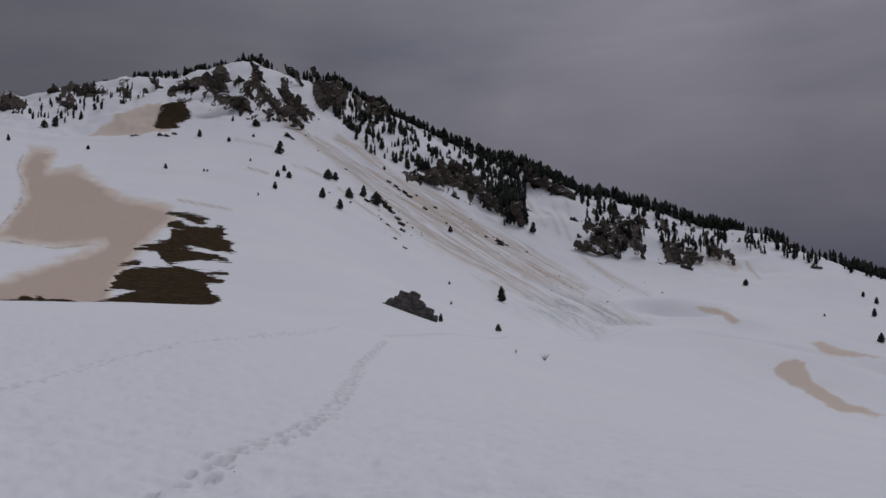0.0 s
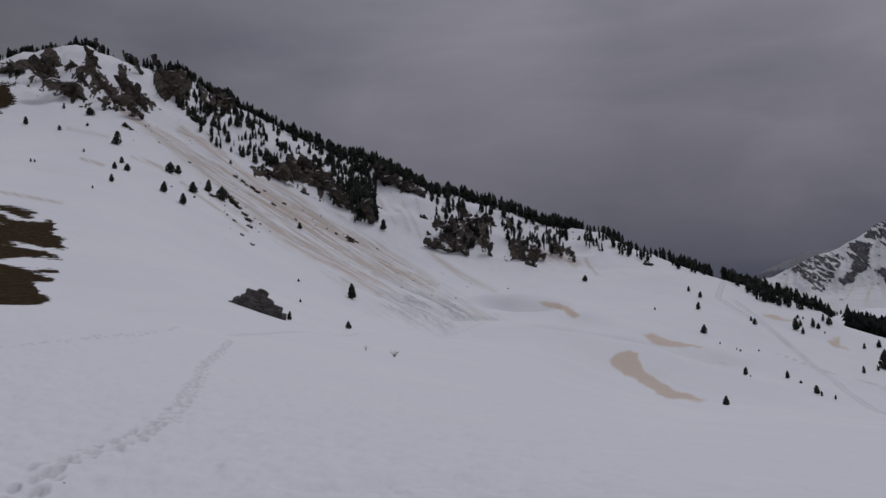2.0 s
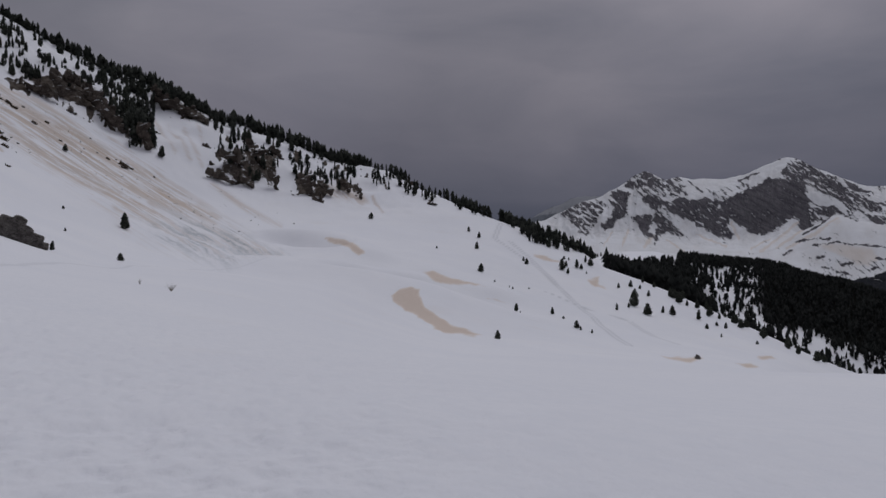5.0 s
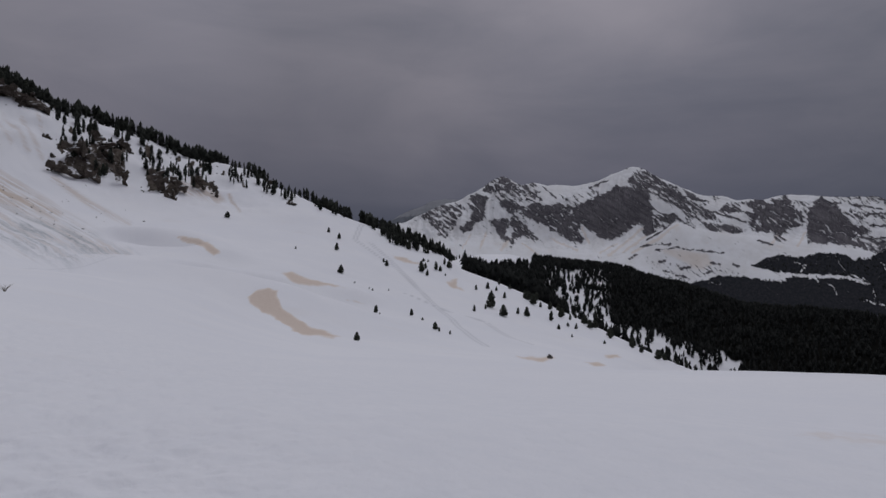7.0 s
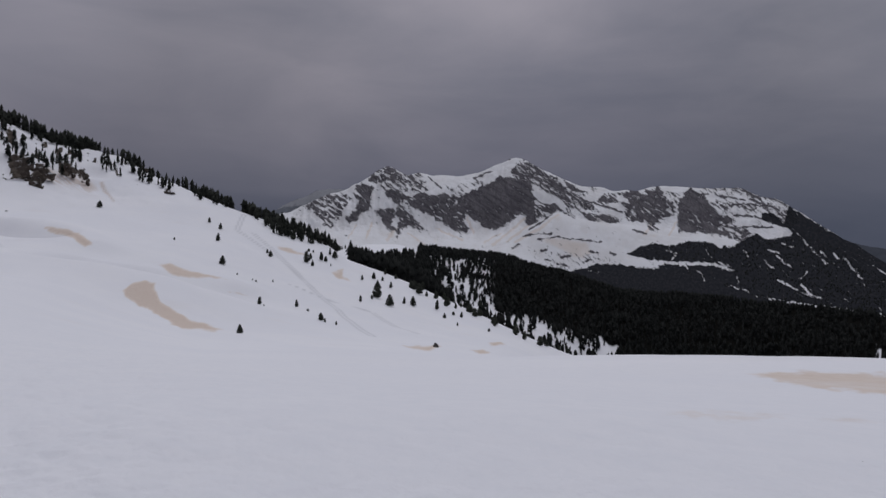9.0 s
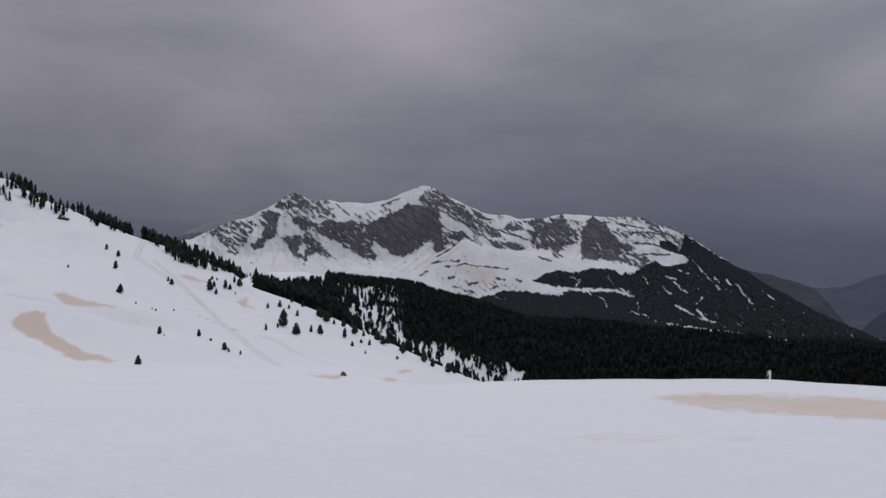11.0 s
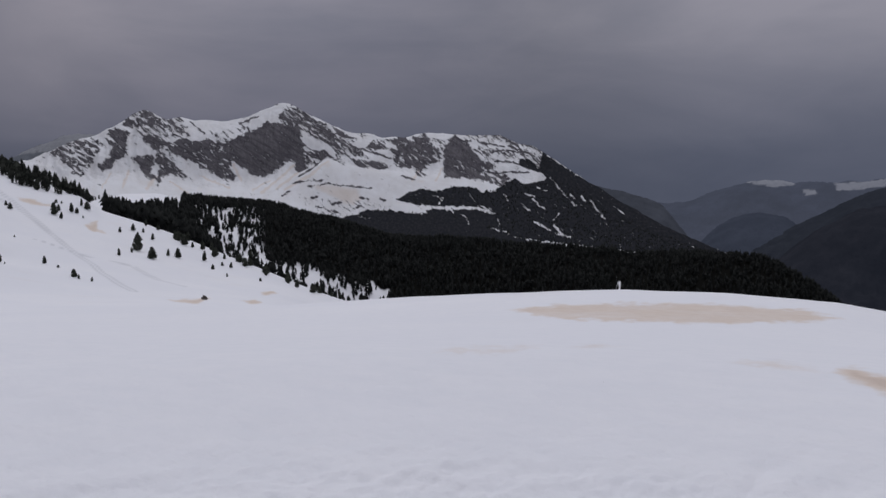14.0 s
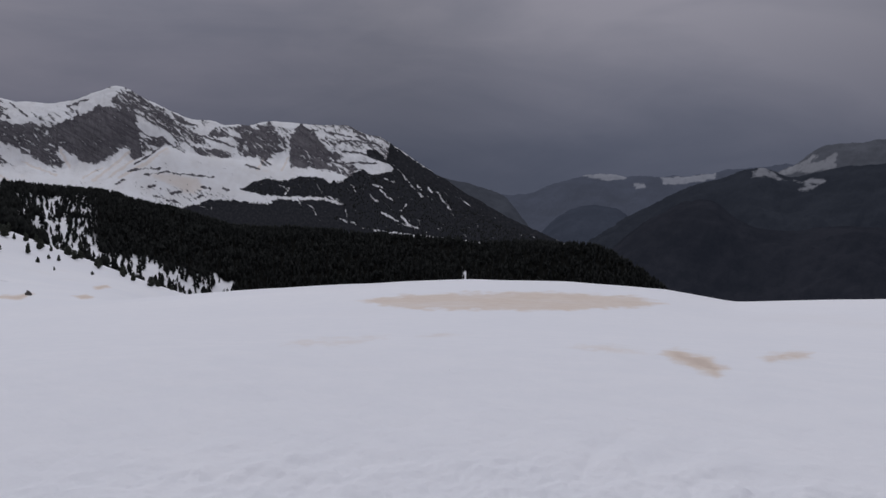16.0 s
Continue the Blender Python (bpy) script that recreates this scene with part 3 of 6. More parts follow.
def land(az, r):
    """Height above the viewer's feet, with the finer relief."""
    az, r = np.broadcast_arrays(np.asarray(az, float), np.asarray(r, float))
    t = base_slope(az, r)
    a = np.radians(az)
    x, y = r * np.sin(a), r * np.cos(a)
    z = np.where(r < 3.0, -EYE, t * r)
    rise = np.degrees(np.arctan(t))
    far = smooth(60, 200, r)
    # drifts and hollows of the basin
    z = z + far * 0.9 * fbm(x / 42, y / 42, 4, 3) * smooth(900, 500, r)
    back = (r > 90) & (r < 700)
    for path, high, wide in DRIFTS:
        d, _ = way_dist(path, x[back], y[back])
        z[back] += high * smooth(wide, 0, d) ** 1.5
    basin = smooth(8, 14, az) * smooth(34, 28, az) * smooth(150, 195, r) * smooth(300, 255, r)
    z = z + basin * 1.6 * (np.sin((x * 0.62 + y * 0.78) / 15.0 + 2 * fbm(x / 60, y / 60, 3, 8)))
    toe = smooth(-0.5, 0.4, inside(DEBRIS, az, rise)) * smooth(100, 130, r) * smooth(330, 300, r)
    z = z + toe * (0.55 * fbm(x / 5, y / 5, 4, 18, 0.65) + 0.35 * ridged(x / 9, y / 9, 3, 19))
    # crags under the ridge
    crag = smooth(380, 470, r) * smooth(640, 590, r) * smooth(27, 20, az)
    z = z + crag * (5.0 * fbm(x / 22, y / 22, 5, 21) + 1.5 * ridged(x / 30, y / 30, 3, 31) - 1.5)
    slab = (r > 300) & (r < 640) & (az < 27)
    if slab.any():
        up = np.zeros(slab.sum())
        for poly, amount in SLABS:
            up = np.maximum(up, smooth(-0.1, 0.35, inside(poly, az[slab], rise[slab])))
        z[slab] += up * (2.2 + 3.5 * fbm(x[slab] / 9, y[slab] / 9, 4, 24, 0.6))
    # forest hill
    z = z + smooth(450, 650, r) * smooth(1300, 1000, r) * smooth(36, 44, az) * 7.0 * fbm(x / 60, y / 60, 4, 41)
    # wind-packed near snow
    near = smooth(60, 20, r) * (1 - 0.85 * smooth(12, 40, az) * smooth(4.6, 6.5, r))
    z = z + near * (0.035 * fbm(x / 1.7, y / 1.1, 3, 51) + (0.044 + 0.022 * smooth(34, 8, az)) * fbm(x / 0.30, y / 0.24, 3, 52)) + smooth(5.4, 4.9, r) * 0.036 * fbm(x / 0.17, y / 0.14, 3, 54)
    z = z + smooth(12, 46, r) * smooth(120, 70, r) * 0.14 * fbm(x / 9, y / 9, 3, 55)
    for px, py, ux, uy in PRINTS if r.ndim == 2 else ():
        spot = window(az, r, px, py, 0.7)
        if spot:
            u, v = (x[spot] - px) * ux + (y[spot] - py) * uy, -(x[spot] - px) * uy + (y[spot] - py) * ux
            d = np.sqrt((u / 0.11) ** 2 + (v / 0.06) ** 2)
            z[spot] += -0.024 * smooth(1.15, 0.75, d) + 0.009 * np.exp(-((d - 1.4) / 0.3) ** 2)
    return z + EYE


def ground_z(az, r):
    return float(land(np.array([az]), np.array([r]))[0])


def spot(az, rise, nearest=10.0):
    r = on_slope(az, rise, nearest)
    return r, Vector((r * math.sin(radians(az)), r * math.cos(radians(az)), ground_z(az, r)))


# ---- materials ----
class Mat:
    """A small node writer round one Principled surface."""

    def __init__(self, name):
        self.m = bpy.data.materials.new(name)
        self.m.use_nodes = True
        self.t = self.m.node_tree
        self.b = self.t.nodes["Principled BSDF"]
        self.pos = self.t.nodes.new("ShaderNodeNewGeometry").outputs["Position"]

    def put(self, socket, value):
        if isinstance(value, (int, float)):
            socket.default_value = value
        elif isinstance(value, tuple):
            socket.default_value = (*value, 1) if len(value) == 3 and socket.type == "RGBA" else value
        else:
            self.t.links.new(value, socket)

    def laid(self, u, v, size):
        """Two stored coordinates as a vector."""
        n = self.t.nodes.new("ShaderNodeCombineXYZ")
        for k, name in enumerate((u, v)):
            self.t.links.new(self.math("MULTIPLY", self.attr(name), size), n.inputs[k])
        return n.outputs[0]

    def noise(self, scale, detail=4, rough=0.5, stretch=(1, 1, 1), distort=0.0, turn=(0, 0, 0), on=None):
        mp = self.t.nodes.new("ShaderNodeMapping")
        mp.vector_type = "TEXTURE"
        mp.inputs["Scale"].default_value = tuple(1 / v for v in stretch)
        mp.inputs["Rotation"].default_value = turn
        self.t.links.new(on or self.pos, mp.inputs["Vector"])
        n = self.t.nodes.new("ShaderNodeTexNoise")
        n.inputs["Scale"].default_value, n.inputs["Detail"].default_value = scale, detail
        n.inputs["Roughness"].default_value, n.inputs["Distortion"].default_value = rough, distort
        self.t.links.new(mp.outputs[0], n.inputs["Vector"])
        return n.outputs[0]

    def cracks(self, scale, stretch=(1, 1, 1)):
        mp = self.t.nodes.new("ShaderNodeMapping")
        mp.inputs["Scale"].default_value = stretch
        self.t.links.new(self.pos, mp.inputs["Vector"])
        n = self.t.nodes.new("ShaderNodeTexVoronoi")
        n.feature = "DISTANCE_TO_EDGE"
        n.inputs["Scale"].default_value = scale
        self.t.links.new(mp.outputs[0], n.inputs["Vector"])
        return n.outputs["Distance"]

    def attr(self, name):
        n = self.t.nodes.new("ShaderNodeAttribute")
        n.attribute_name = name
        return n.outputs["Fac"]

    def math(self, op, a, b=0.0, c=0.0):
        n = self.t.nodes.new("ShaderNodeMath")
        n.operation = op
        for s, v in zip(n.inputs, (a, b, c)):
            self.put(s, v)
        return n.outputs[0]

    def step(self, v, lo, hi):
        n = self.t.nodes.new("ShaderNodeMapRange")
        n.interpolation_type = "SMOOTHSTEP"
        self.put(n.inputs["Value"], v)
        n.inputs["From Min"].default_value, n.inputs["From Max"].default_value = lo, hi
        return n.outputs[0]

    def mix(self, fac, a, b):
        n = self.t.nodes.new("ShaderNodeMix")
        n.data_type = "RGBA"
        self.put(n.inputs[0], fac)
        self.put(n.inputs[6], a)
        self.put(n.inputs[7], b)
        return n.outputs[2]

    def per_object(self):
        return self.t.nodes.new("ShaderNodeObjectInfo").outputs["Random"]

    def per_island(self):
        n = self.t.nodes.new("ShaderNodeNewGeometry")
        return n.outputs["Random Per Island"]

    def done(self, colour, rough=0.8, height=None, depth=0.1, strength=0.6, spec=0.3):
        self.put(self.b.inputs["Base Color"], colour)
        self.put(self.b.inputs["Roughness"], rough)
        self.b.inputs["Specular IOR Level"].default_value = spec
        if height is not None:
            bump = self.t.nodes.new("ShaderNodeBump")
            bump.inputs["Strength"].default_value, bump.inputs["Distance"].default_value = strength, depth
            self.t.links.new(height, bump.inputs["Height"])
            self.t.links.new(bump.outputs[0], self.b.inputs["Normal"])
        return self.m


def snow_colour(m):
    patch = m.step(m.noise(0.035, 5, 0.6), 0.35, 0.7)
    fine = m.step(m.noise(3.0, 7, 0.7, stretch=(1, 0.6, 1)), 0.3, 0.72)
    c = m.mix(patch, (0.805, 0.795, 0.825), (0.84, 0.825, 0.845))
    return m.mix(m.math("MULTIPLY", fine, 0.24), c, (0.68, 0.69, 0.74))


def land_material():
    m = Mat("old_snow_with_dust_and_turf")
    snow = snow_colour(m)
    film = m.step(m.noise(0.05, 6, 0.6, stretch=(1, 1.6, 1)), 0.55, 0.8)
    snow = m.mix(m.math("MULTIPLY", film, 0.14), snow, (0.70, 0.62, 0.55))
    edge = m.noise(0.35, 8, 0.7, stretch=(1, 1, 1.8))
    grit = m.noise(1.6, 6, 0.7)
    dust = m.math("ADD", m.attr("dust"), m.math("MULTIPLY", m.math("SUBTRACT", edge, 0.5), 0.45))
    dust_c = m.mix(m.step(grit, 0.3, 0.75), (0.67, 0.565, 0.49), (0.73, 0.64, 0.57))
    deep_c = m.mix(m.step(grit, 0.3, 0.75), (0.53, 0.415, 0.35), (0.60, 0.485, 0.415))
    dust_c = m.mix(m.step(m.attr("dust"), 0.62, 0.92), dust_c, deep_c)
    fall = m.laid("fall", "cross", 400.0)
    run = m.noise(1.0, 5, 0.62, stretch=(0.10, 2.3, 1), distort=0.25, on=fall)
    thread = m.noise(1.0, 6, 0.68, stretch=(0.30, 8.5, 1), distort=0.3, on=fall)
    lines = m.math("ADD", m.math("MULTIPLY", run, 0.55), m.math("MULTIPLY", thread, 0.45))
    tongue = m.math("MULTIPLY", m.attr("silt"), m.step(thread, 0.38, 0.56))
    silt = m.math("MAXIMUM", m.math("MULTIPLY", m.attr("band"), m.math("MULTIPLY", m.step(lines, 0.50, 0.57), 0.85)), tongue)
    snow = m.mix(m.math("MULTIPLY", silt, 0.95), snow, m.mix(m.step(thread, 0.35, 0.65), (0.44, 0.345, 0.275), (0.58, 0.475, 0.395)))
    c = m.mix(m.step(dust, 0.28, 0.68), snow, dust_c)
    debris = m.math("MULTIPLY", m.attr("debris"), m.step(m.noise(1.0, 6, 0.7, stretch=(0.35, 3.6, 1), distort=0.4, turn=(0, 0, 0.06), on=fall), 0.44, 0.62))
    c = m.mix(m.math("MULTIPLY", debris, 0.85), c, m.mix(m.step(m.noise(0.9, 8, 0.75), 0.35, 0.65), (0.34, 0.355, 0.37), (0.58, 0.60, 0.63)))
    rim_line = m.math("ADD", m.attr("rim_line"), m.math("MULTIPLY", m.math("SUBTRACT", m.noise(0.5, 8, 0.72), 0.5), 1.2))
    c = m.mix(m.math("MULTIPLY", m.step(rim_line, 0.35, 0.8), 0.75), c, (0.15, 0.125, 0.105))
    stone = m.math("ADD", m.attr("stone"), m.math("MULTIPLY", m.math("SUBTRACT", m.noise(0.30, 8, 0.72), 0.5), 0.8))
    stone_c = m.mix(m.step(m.noise(0.45, 8, 0.72, stretch=(1, 1, 0.6)), 0.38, 0.66), (0.048, 0.038, 0.032), (0.135, 0.115, 0.10))
    c = m.mix(m.step(stone, 0.49, 0.56), c, stone_c)
    turf = m.math("ADD", m.attr("turf"), m.math("MULTIPLY", m.math("SUBTRACT", m.noise(0.30, 8, 0.72, stretch=(1, 1, 4.0)), 0.5), 1.3))
    turf_c = m.mix(m.step(m.noise(0.9, 8, 0.75, stretch=(1, 1, 2.5)), 0.35, 0.68), (0.030, 0.021, 0.013), (0.075, 0.054, 0.034))
    c = m.mix(m.step(turf, 0.46, 0.54), c, turf_c)
    # ground coloured near black where woods stand, so gaps between trees read dark
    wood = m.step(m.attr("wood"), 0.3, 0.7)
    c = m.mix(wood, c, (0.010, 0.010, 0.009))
    # snow drawn greyer inside footprints and along the tracks
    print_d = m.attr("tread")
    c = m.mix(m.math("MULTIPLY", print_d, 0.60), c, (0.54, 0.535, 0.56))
    h = m.math("ADD", m.noise(4.5, 7, 0.66, stretch=(1, 0.7, 1)), m.math("MULTIPLY", m.noise(0.5, 6, 0.62), 1.5))
    return m.done(c, 0.8, h, 0.05, 0.5, 0.0)


def rock_material(name, dark, light, scale=0.35, snow_from=0.60):
    m = Mat(name)
    big, fine = m.noise(scale, 8, 0.65, stretch=(1, 1, 2.0), distort=0.4), m.noise(scale * 9, 8, 0.7)
    c = m.mix(m.step(big, 0.32, 0.68), dark, light)
    c = m.mix(m.math("MULTIPLY", m.step(fine, 0.45, 0.75), 0.5), c, tuple(0.5 * v for v in dark))
    crack = m.step(m.cracks(scale * 2.6, (1, 1, 2.2)), 0.0, 0.08)
    c = m.mix(crack, tuple(0.35 * v for v in dark), c)
    c = m.mix(m.math("MULTIPLY", m.per_object(), 0.35), c, light)
    sep = m.t.nodes.new("ShaderNodeSeparateXYZ")
    m.t.links.new(m.t.nodes.new("ShaderNodeNewGeometry").outputs["Normal"], sep.inputs[0])
    lying = m.math("ADD", sep.outputs[2], m.math("MULTIPLY", m.math("SUBTRACT", m.noise(scale * 1.5, 6, 0.7), 0.5), 0.9))
    c = m.mix(m.step(lying, snow_from, snow_from + 0.1), c, (0.78, 0.785, 0.82))
    h = m.math("ADD", big, m.math("ADD", m.math("MULTIPLY", fine, 0.35), m.math("MULTIPLY", crack, 0.25)))
    return m.done(c, 0.95, h, 0.8, 0.9, 0.0)


def needle_material(name, dark, light):
    m = Mat(name)
    v = m.math("ADD", m.math("MULTIPLY", m.per_island(), 0.5), m.math("MULTIPLY", m.noise(1.4, 4, 0.6), 0.6))
    return m.done(m.mix(m.step(v, 0.2, 0.9), dark, light), 0.85, m.noise(9, 3, 0.6), 0.1, 0.5, 0.0)


def bark_material():
    m = Mat("pine_bark")
    n = m.noise(6, 6, 0.7, stretch=(1, 1, 0.25))
    return m.done(m.mix(n, (0.05, 0.038, 0.03), (0.16, 0.125, 0.10)), 0.9, n, 0.03, 0.8)


def mountain_material():
    m = Mat("limestone_snow_and_painted_haze")
    seen = m.t.nodes.new("ShaderNodeCombineXYZ")
    m.t.links.new(m.math("MULTIPLY", m.attr("bearing"), 60.0), seen.inputs[0])
    m.t.links.new(m.math("MULTIPLY", m.attr("rise"), 20.0), seen.inputs[1])
    seen = seen.outputs[0]
    # beds dip to the right; ribs and runnels cross them
    beds = m.noise(1.0, 7, 0.68, stretch=(0.9, 4.6, 1), distort=0.6, turn=(0, 0, -0.55), on=seen)
    broken = m.noise(3.2, 8, 0.70, stretch=(0.6, 1.5, 1), distort=0.7, turn=(0, 0, -0.75), on=seen)
    runnel = m.noise(1.0, 6, 0.66, stretch=(7.0, 1.0, 1), distort=0.4, on=seen)
    grain = m.noise(14.0, 6, 0.7, on=seen)
    snow = m.mix(m.step(m.noise(0.8, 6, 0.6, on=seen), 0.35, 0.7), (0.71, 0.705, 0.725), (0.64, 0.625, 0.63))
    rock_c = m.mix(m.step(beds, 0.38, 0.62), (0.082, 0.074, 0.086), (0.158, 0.145, 0.157))
    rock_c = m.mix(m.math("MULTIPLY", m.step(runnel, 0.45, 0.62), 0.45), rock_c, (0.072, 0.066, 0.073))
    rock_c = m.mix(m.math("MULTIPLY", m.step(grain, 0.52, 0.68), 0.35), rock_c, (0.21, 0.197, 0.20))
    cut = m.math("ADD", m.math("MULTIPLY", m.math("SUBTRACT", beds, 0.5), 1.7), m.math("MULTIPLY", m.math("SUBTRACT", broken, 0.5), 2.3))
    rock = m.math("ADD", m.attr("stone"), cut)
    dust = m.math("ADD", m.attr("dust"), m.math("MULTIPLY", m.math("SUBTRACT", m.noise(1.4, 7, 0.65, on=seen), 0.5), 0.8))
    wood = m.math("ADD", m.attr("wood"), m.math("MULTIPLY", m.math("SUBTRACT", m.noise(2.2, 8, 0.78, stretch=(0.7, 2.4, 1), turn=(0, 0, -0.75), on=seen), 0.5), 1.85))
    snow = m.mix(m.math("MULTIPLY", m.step(dust, 0.3, 0.9), 0.55), snow, (0.62, 0.52, 0.44))
    c = m.mix(m.step(rock, 0.44, 0.50), snow, rock_c)
    wood_c = m.mix(m.step(m.noise(6.0, 6, 0.7, on=seen), 0.4, 0.7), (0.008, 0.009, 0.012), (0.024, 0.022, 0.025))
    c = m.mix(m.step(wood, 0.46, 0.54), c, wood_c)
    h = m.math("MULTIPLY", m.math("ADD", m.math("MULTIPLY", beds, 0.7), m.math("ADD", m.math("MULTIPLY", runnel, 0.5), m.math("MULTIPLY", broken, 0.4))), m.math("ADD", m.math("MULTIPLY", m.step(rock, 0.44, 0.56), 0.96), 0.04))
    # faint bluish emission painted in for the haze before the massif
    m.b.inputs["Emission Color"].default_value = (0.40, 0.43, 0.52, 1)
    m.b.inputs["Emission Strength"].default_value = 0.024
    return m.done(c, 0.95, h, 22.0, 0.9, 0.0)


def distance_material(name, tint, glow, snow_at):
    """Far ranges as backdrop, their air haze painted as glow, tint and dimmed snow."""
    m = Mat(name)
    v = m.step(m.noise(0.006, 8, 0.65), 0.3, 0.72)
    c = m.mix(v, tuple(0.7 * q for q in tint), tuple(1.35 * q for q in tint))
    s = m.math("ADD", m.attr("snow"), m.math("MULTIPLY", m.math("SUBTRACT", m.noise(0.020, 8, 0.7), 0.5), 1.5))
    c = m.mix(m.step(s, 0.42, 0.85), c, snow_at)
    # no lamp: this emission stands in for hazy air
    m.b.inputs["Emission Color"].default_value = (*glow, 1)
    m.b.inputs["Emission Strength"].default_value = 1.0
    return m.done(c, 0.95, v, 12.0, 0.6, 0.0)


M_LAND = land_material()
M_ROCK = rock_material("grey_limestone", (0.062, 0.049, 0.041), (0.165, 0.140, 0.122), 0.35, 0.80)
M_BOULDER = rock_material("weathered_boulder", (0.105, 0.094, 0.087), (0.27, 0.247, 0.23), 0.8, 1.25)
M_PINE = needle_material("pine_needles", (0.028, 0.032, 0.027), (0.086, 0.090, 0.074))
M_RIDGE = needle_material("ridge_pine_needles", (0.017, 0.019, 0.017), (0.052, 0.054, 0.047))
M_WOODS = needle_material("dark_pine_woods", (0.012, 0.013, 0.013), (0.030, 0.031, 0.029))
M_BARK = bark_material()


def turf_material():
    m = Mat("bare_turf")
    n = m.noise(2.2, 8, 0.75, stretch=(1, 1, 2.0))
    return m.done(m.mix(m.step(n, 0.35, 0.68), (0.030, 0.022, 0.015), (0.085, 0.064, 0.042)), 0.95, n, 0.1, 0.8, 0.0)


M_TURF = turf_material()
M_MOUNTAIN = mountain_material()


# ---- mesh helpers ----
def grid_mesh(name, verts, rows, cols, attrs, material, wrap=False):
    me = bpy.data.meshes.new(name)
    i = np.arange(rows - 1)[:, None] * cols
    j = np.arange(cols if wrap else cols - 1)[None]
    k = (j + 1) % cols
    quads = np.stack([i + j, i + k, i + cols + k, i + cols + j], -1).reshape(-1, 4)
    me.vertices.add(len(verts))
    me.vertices.foreach_set("co", verts.astype(np.float32).ravel())
    me.loops.add(quads.size)
    me.loops.foreach_set("vertex_index", quads.astype(np.int32).ravel())
    me.polygons.add(len(quads))
    me.polygons.foreach_set("loop_start", np.arange(0, quads.size, 4, dtype=np.int32))
    me.update(calc_edges=True)
    me.polygons.foreach_set("use_smooth", np.ones(len(quads), bool))
    for key, val in attrs.items():
        me.attributes.new(key, "FLOAT", "POINT").data.foreach_set("value", np.clip(val, 0, 1).astype(np.float32).ravel())
    me.materials.append(material)
    return new(name, me)


def soup(name, verts, tris, material, smooth_faces=False):
    me = bpy.data.meshes.new(name)
    tris = np.asarray(tris, np.int32)
    me.vertices.add(len(verts))
    me.vertices.foreach_set("co", np.asarray(verts, np.float32).ravel())
    me.loops.add(tris.size)
    me.loops.foreach_set("vertex_index", tris.ravel())
    me.polygons.add(len(tris))
    me.polygons.foreach_set("loop_start", np.arange(0, tris.size, 3, dtype=np.int32))
    me.update(calc_edges=True)
    if smooth_faces:
        me.polygons.foreach_set("use_smooth", np.ones(len(tris), bool))
    me.materials.append(material)
    return me


def part(name, mesh, parent, label=""):
    ob = new(name, mesh)
    ob.parent = parent
    return tagged(ob, label)


CRAGGY = [
    ([(-19.2, 15.0), (-14, 17.2), (-9, 16.6), (-7, 13.9), (-10.5, 13.4), (-14, 13.7)], 0.30),
    ([(-9.6, 17.0), (-6.6, 16.0), (-2.6, 14.2), (-2.2, 12.8), (-5.8, 13.2), (-8.6, 14.2)], 0.36),
    ([(-3.0, 10.8), (0.0, 11.2), (3.0, 10.4), (5.5, 8.8), (5.2, 7.0), (3.6, 7.4), (0.5, 8.7), (-2.4, 9.7)], 0.42),
    ([(4.8, 10.4), (9.5, 9.0), (8.6, 8.5), (5.5, 9.2)], 0.45),
    ([(9.6, 8.4), (14.0, 7.2), (14.2, 4.6), (12.0, 4.4), (10.2, 4.8)], 0.40),
    ([(14.6, 7.2), (20.2, 5.6), (19.8, 4.1), (15.2, 3.6)], 0.36),
    ([(-29.5, 13.6), (-25.5, 14.6), (-22.0, 15.4), (-19.6, 16.0), (-20.4, 14.6), (-24.8, 13.3)], 0.28),
    ([(20.0, 5.6), (25.5, 3.9), (24.5, 3.3), (20.5, 4.6)], 0.20),
]

# ---- the ground: one sheet from the viewer's feet to the horizon ----
AZ = np.concatenate([np.arange(-36, 104, 0.12), np.arange(104, 324, 4.0)])
RR = np.concatenate([[0.02, 0.3, 0.8], np.geomspace(1.2, 3.4, 25, endpoint=False), np.geomspace(3.4, 8, 170, endpoint=False), np.geomspace(8, 40, 160, endpoint=False), np.geomspace(40, 125, 90, endpoint=False), np.geomspace(125, 620, 230, endpoint=False),
                     np.geomspace(620, 1150, 45, endpoint=False), np.geomspace(1150, 4900, 16)])
az2, r2 = np.meshgrid((AZ + 180) % 360 - 180, RR)
z2 = land(az2, r2)
x2, y2 = r2 * np.sin(np.radians(az2)), r2 * np.cos(np.radians(az2))
rise2 = np.degrees(np.arctan2(z2 - EYE, r2))
smooth_rise = np.degrees(np.arctan(base_slope(az2, r2)))
kf = int(np.searchsorted(RR, 62.0))
kt = int(np.searchsorted(RR, 640.0))
A, E, R = az2[kf:kt], smooth_rise[kf:kt], r2[kf:kt]
shape = az2.shape
dust, turf, silt, band, debris, stone, rim_line, tread = (np.zeros(shape) for _ in range(8))
west = smooth(12, -2, A)
wa = A + 0.3 * fbm(A * 1.1, E * 2.2, 3, 61) + 0.12 * fbm(A * 2.0, E * 5, 3, 66) * west
we = np.where(A > 10, rise2[kf:kt], E) + 0.14 * fbm(A * 1.3, E * 2.5, 3, 62) + 0.16 * fbm(A * 1.5, E * 4, 4, 65) * west
for poly, amount in DUST:
    broad = max(q[0] for q in poly) - min(q[0] for q in poly) > 7.5
    dust[kf:kt] = np.maximum(dust[kf:kt], np.clip(0.5 + inside(poly, wa, we) / (1.3 if broad else 0.30), 0, 1) * amount)
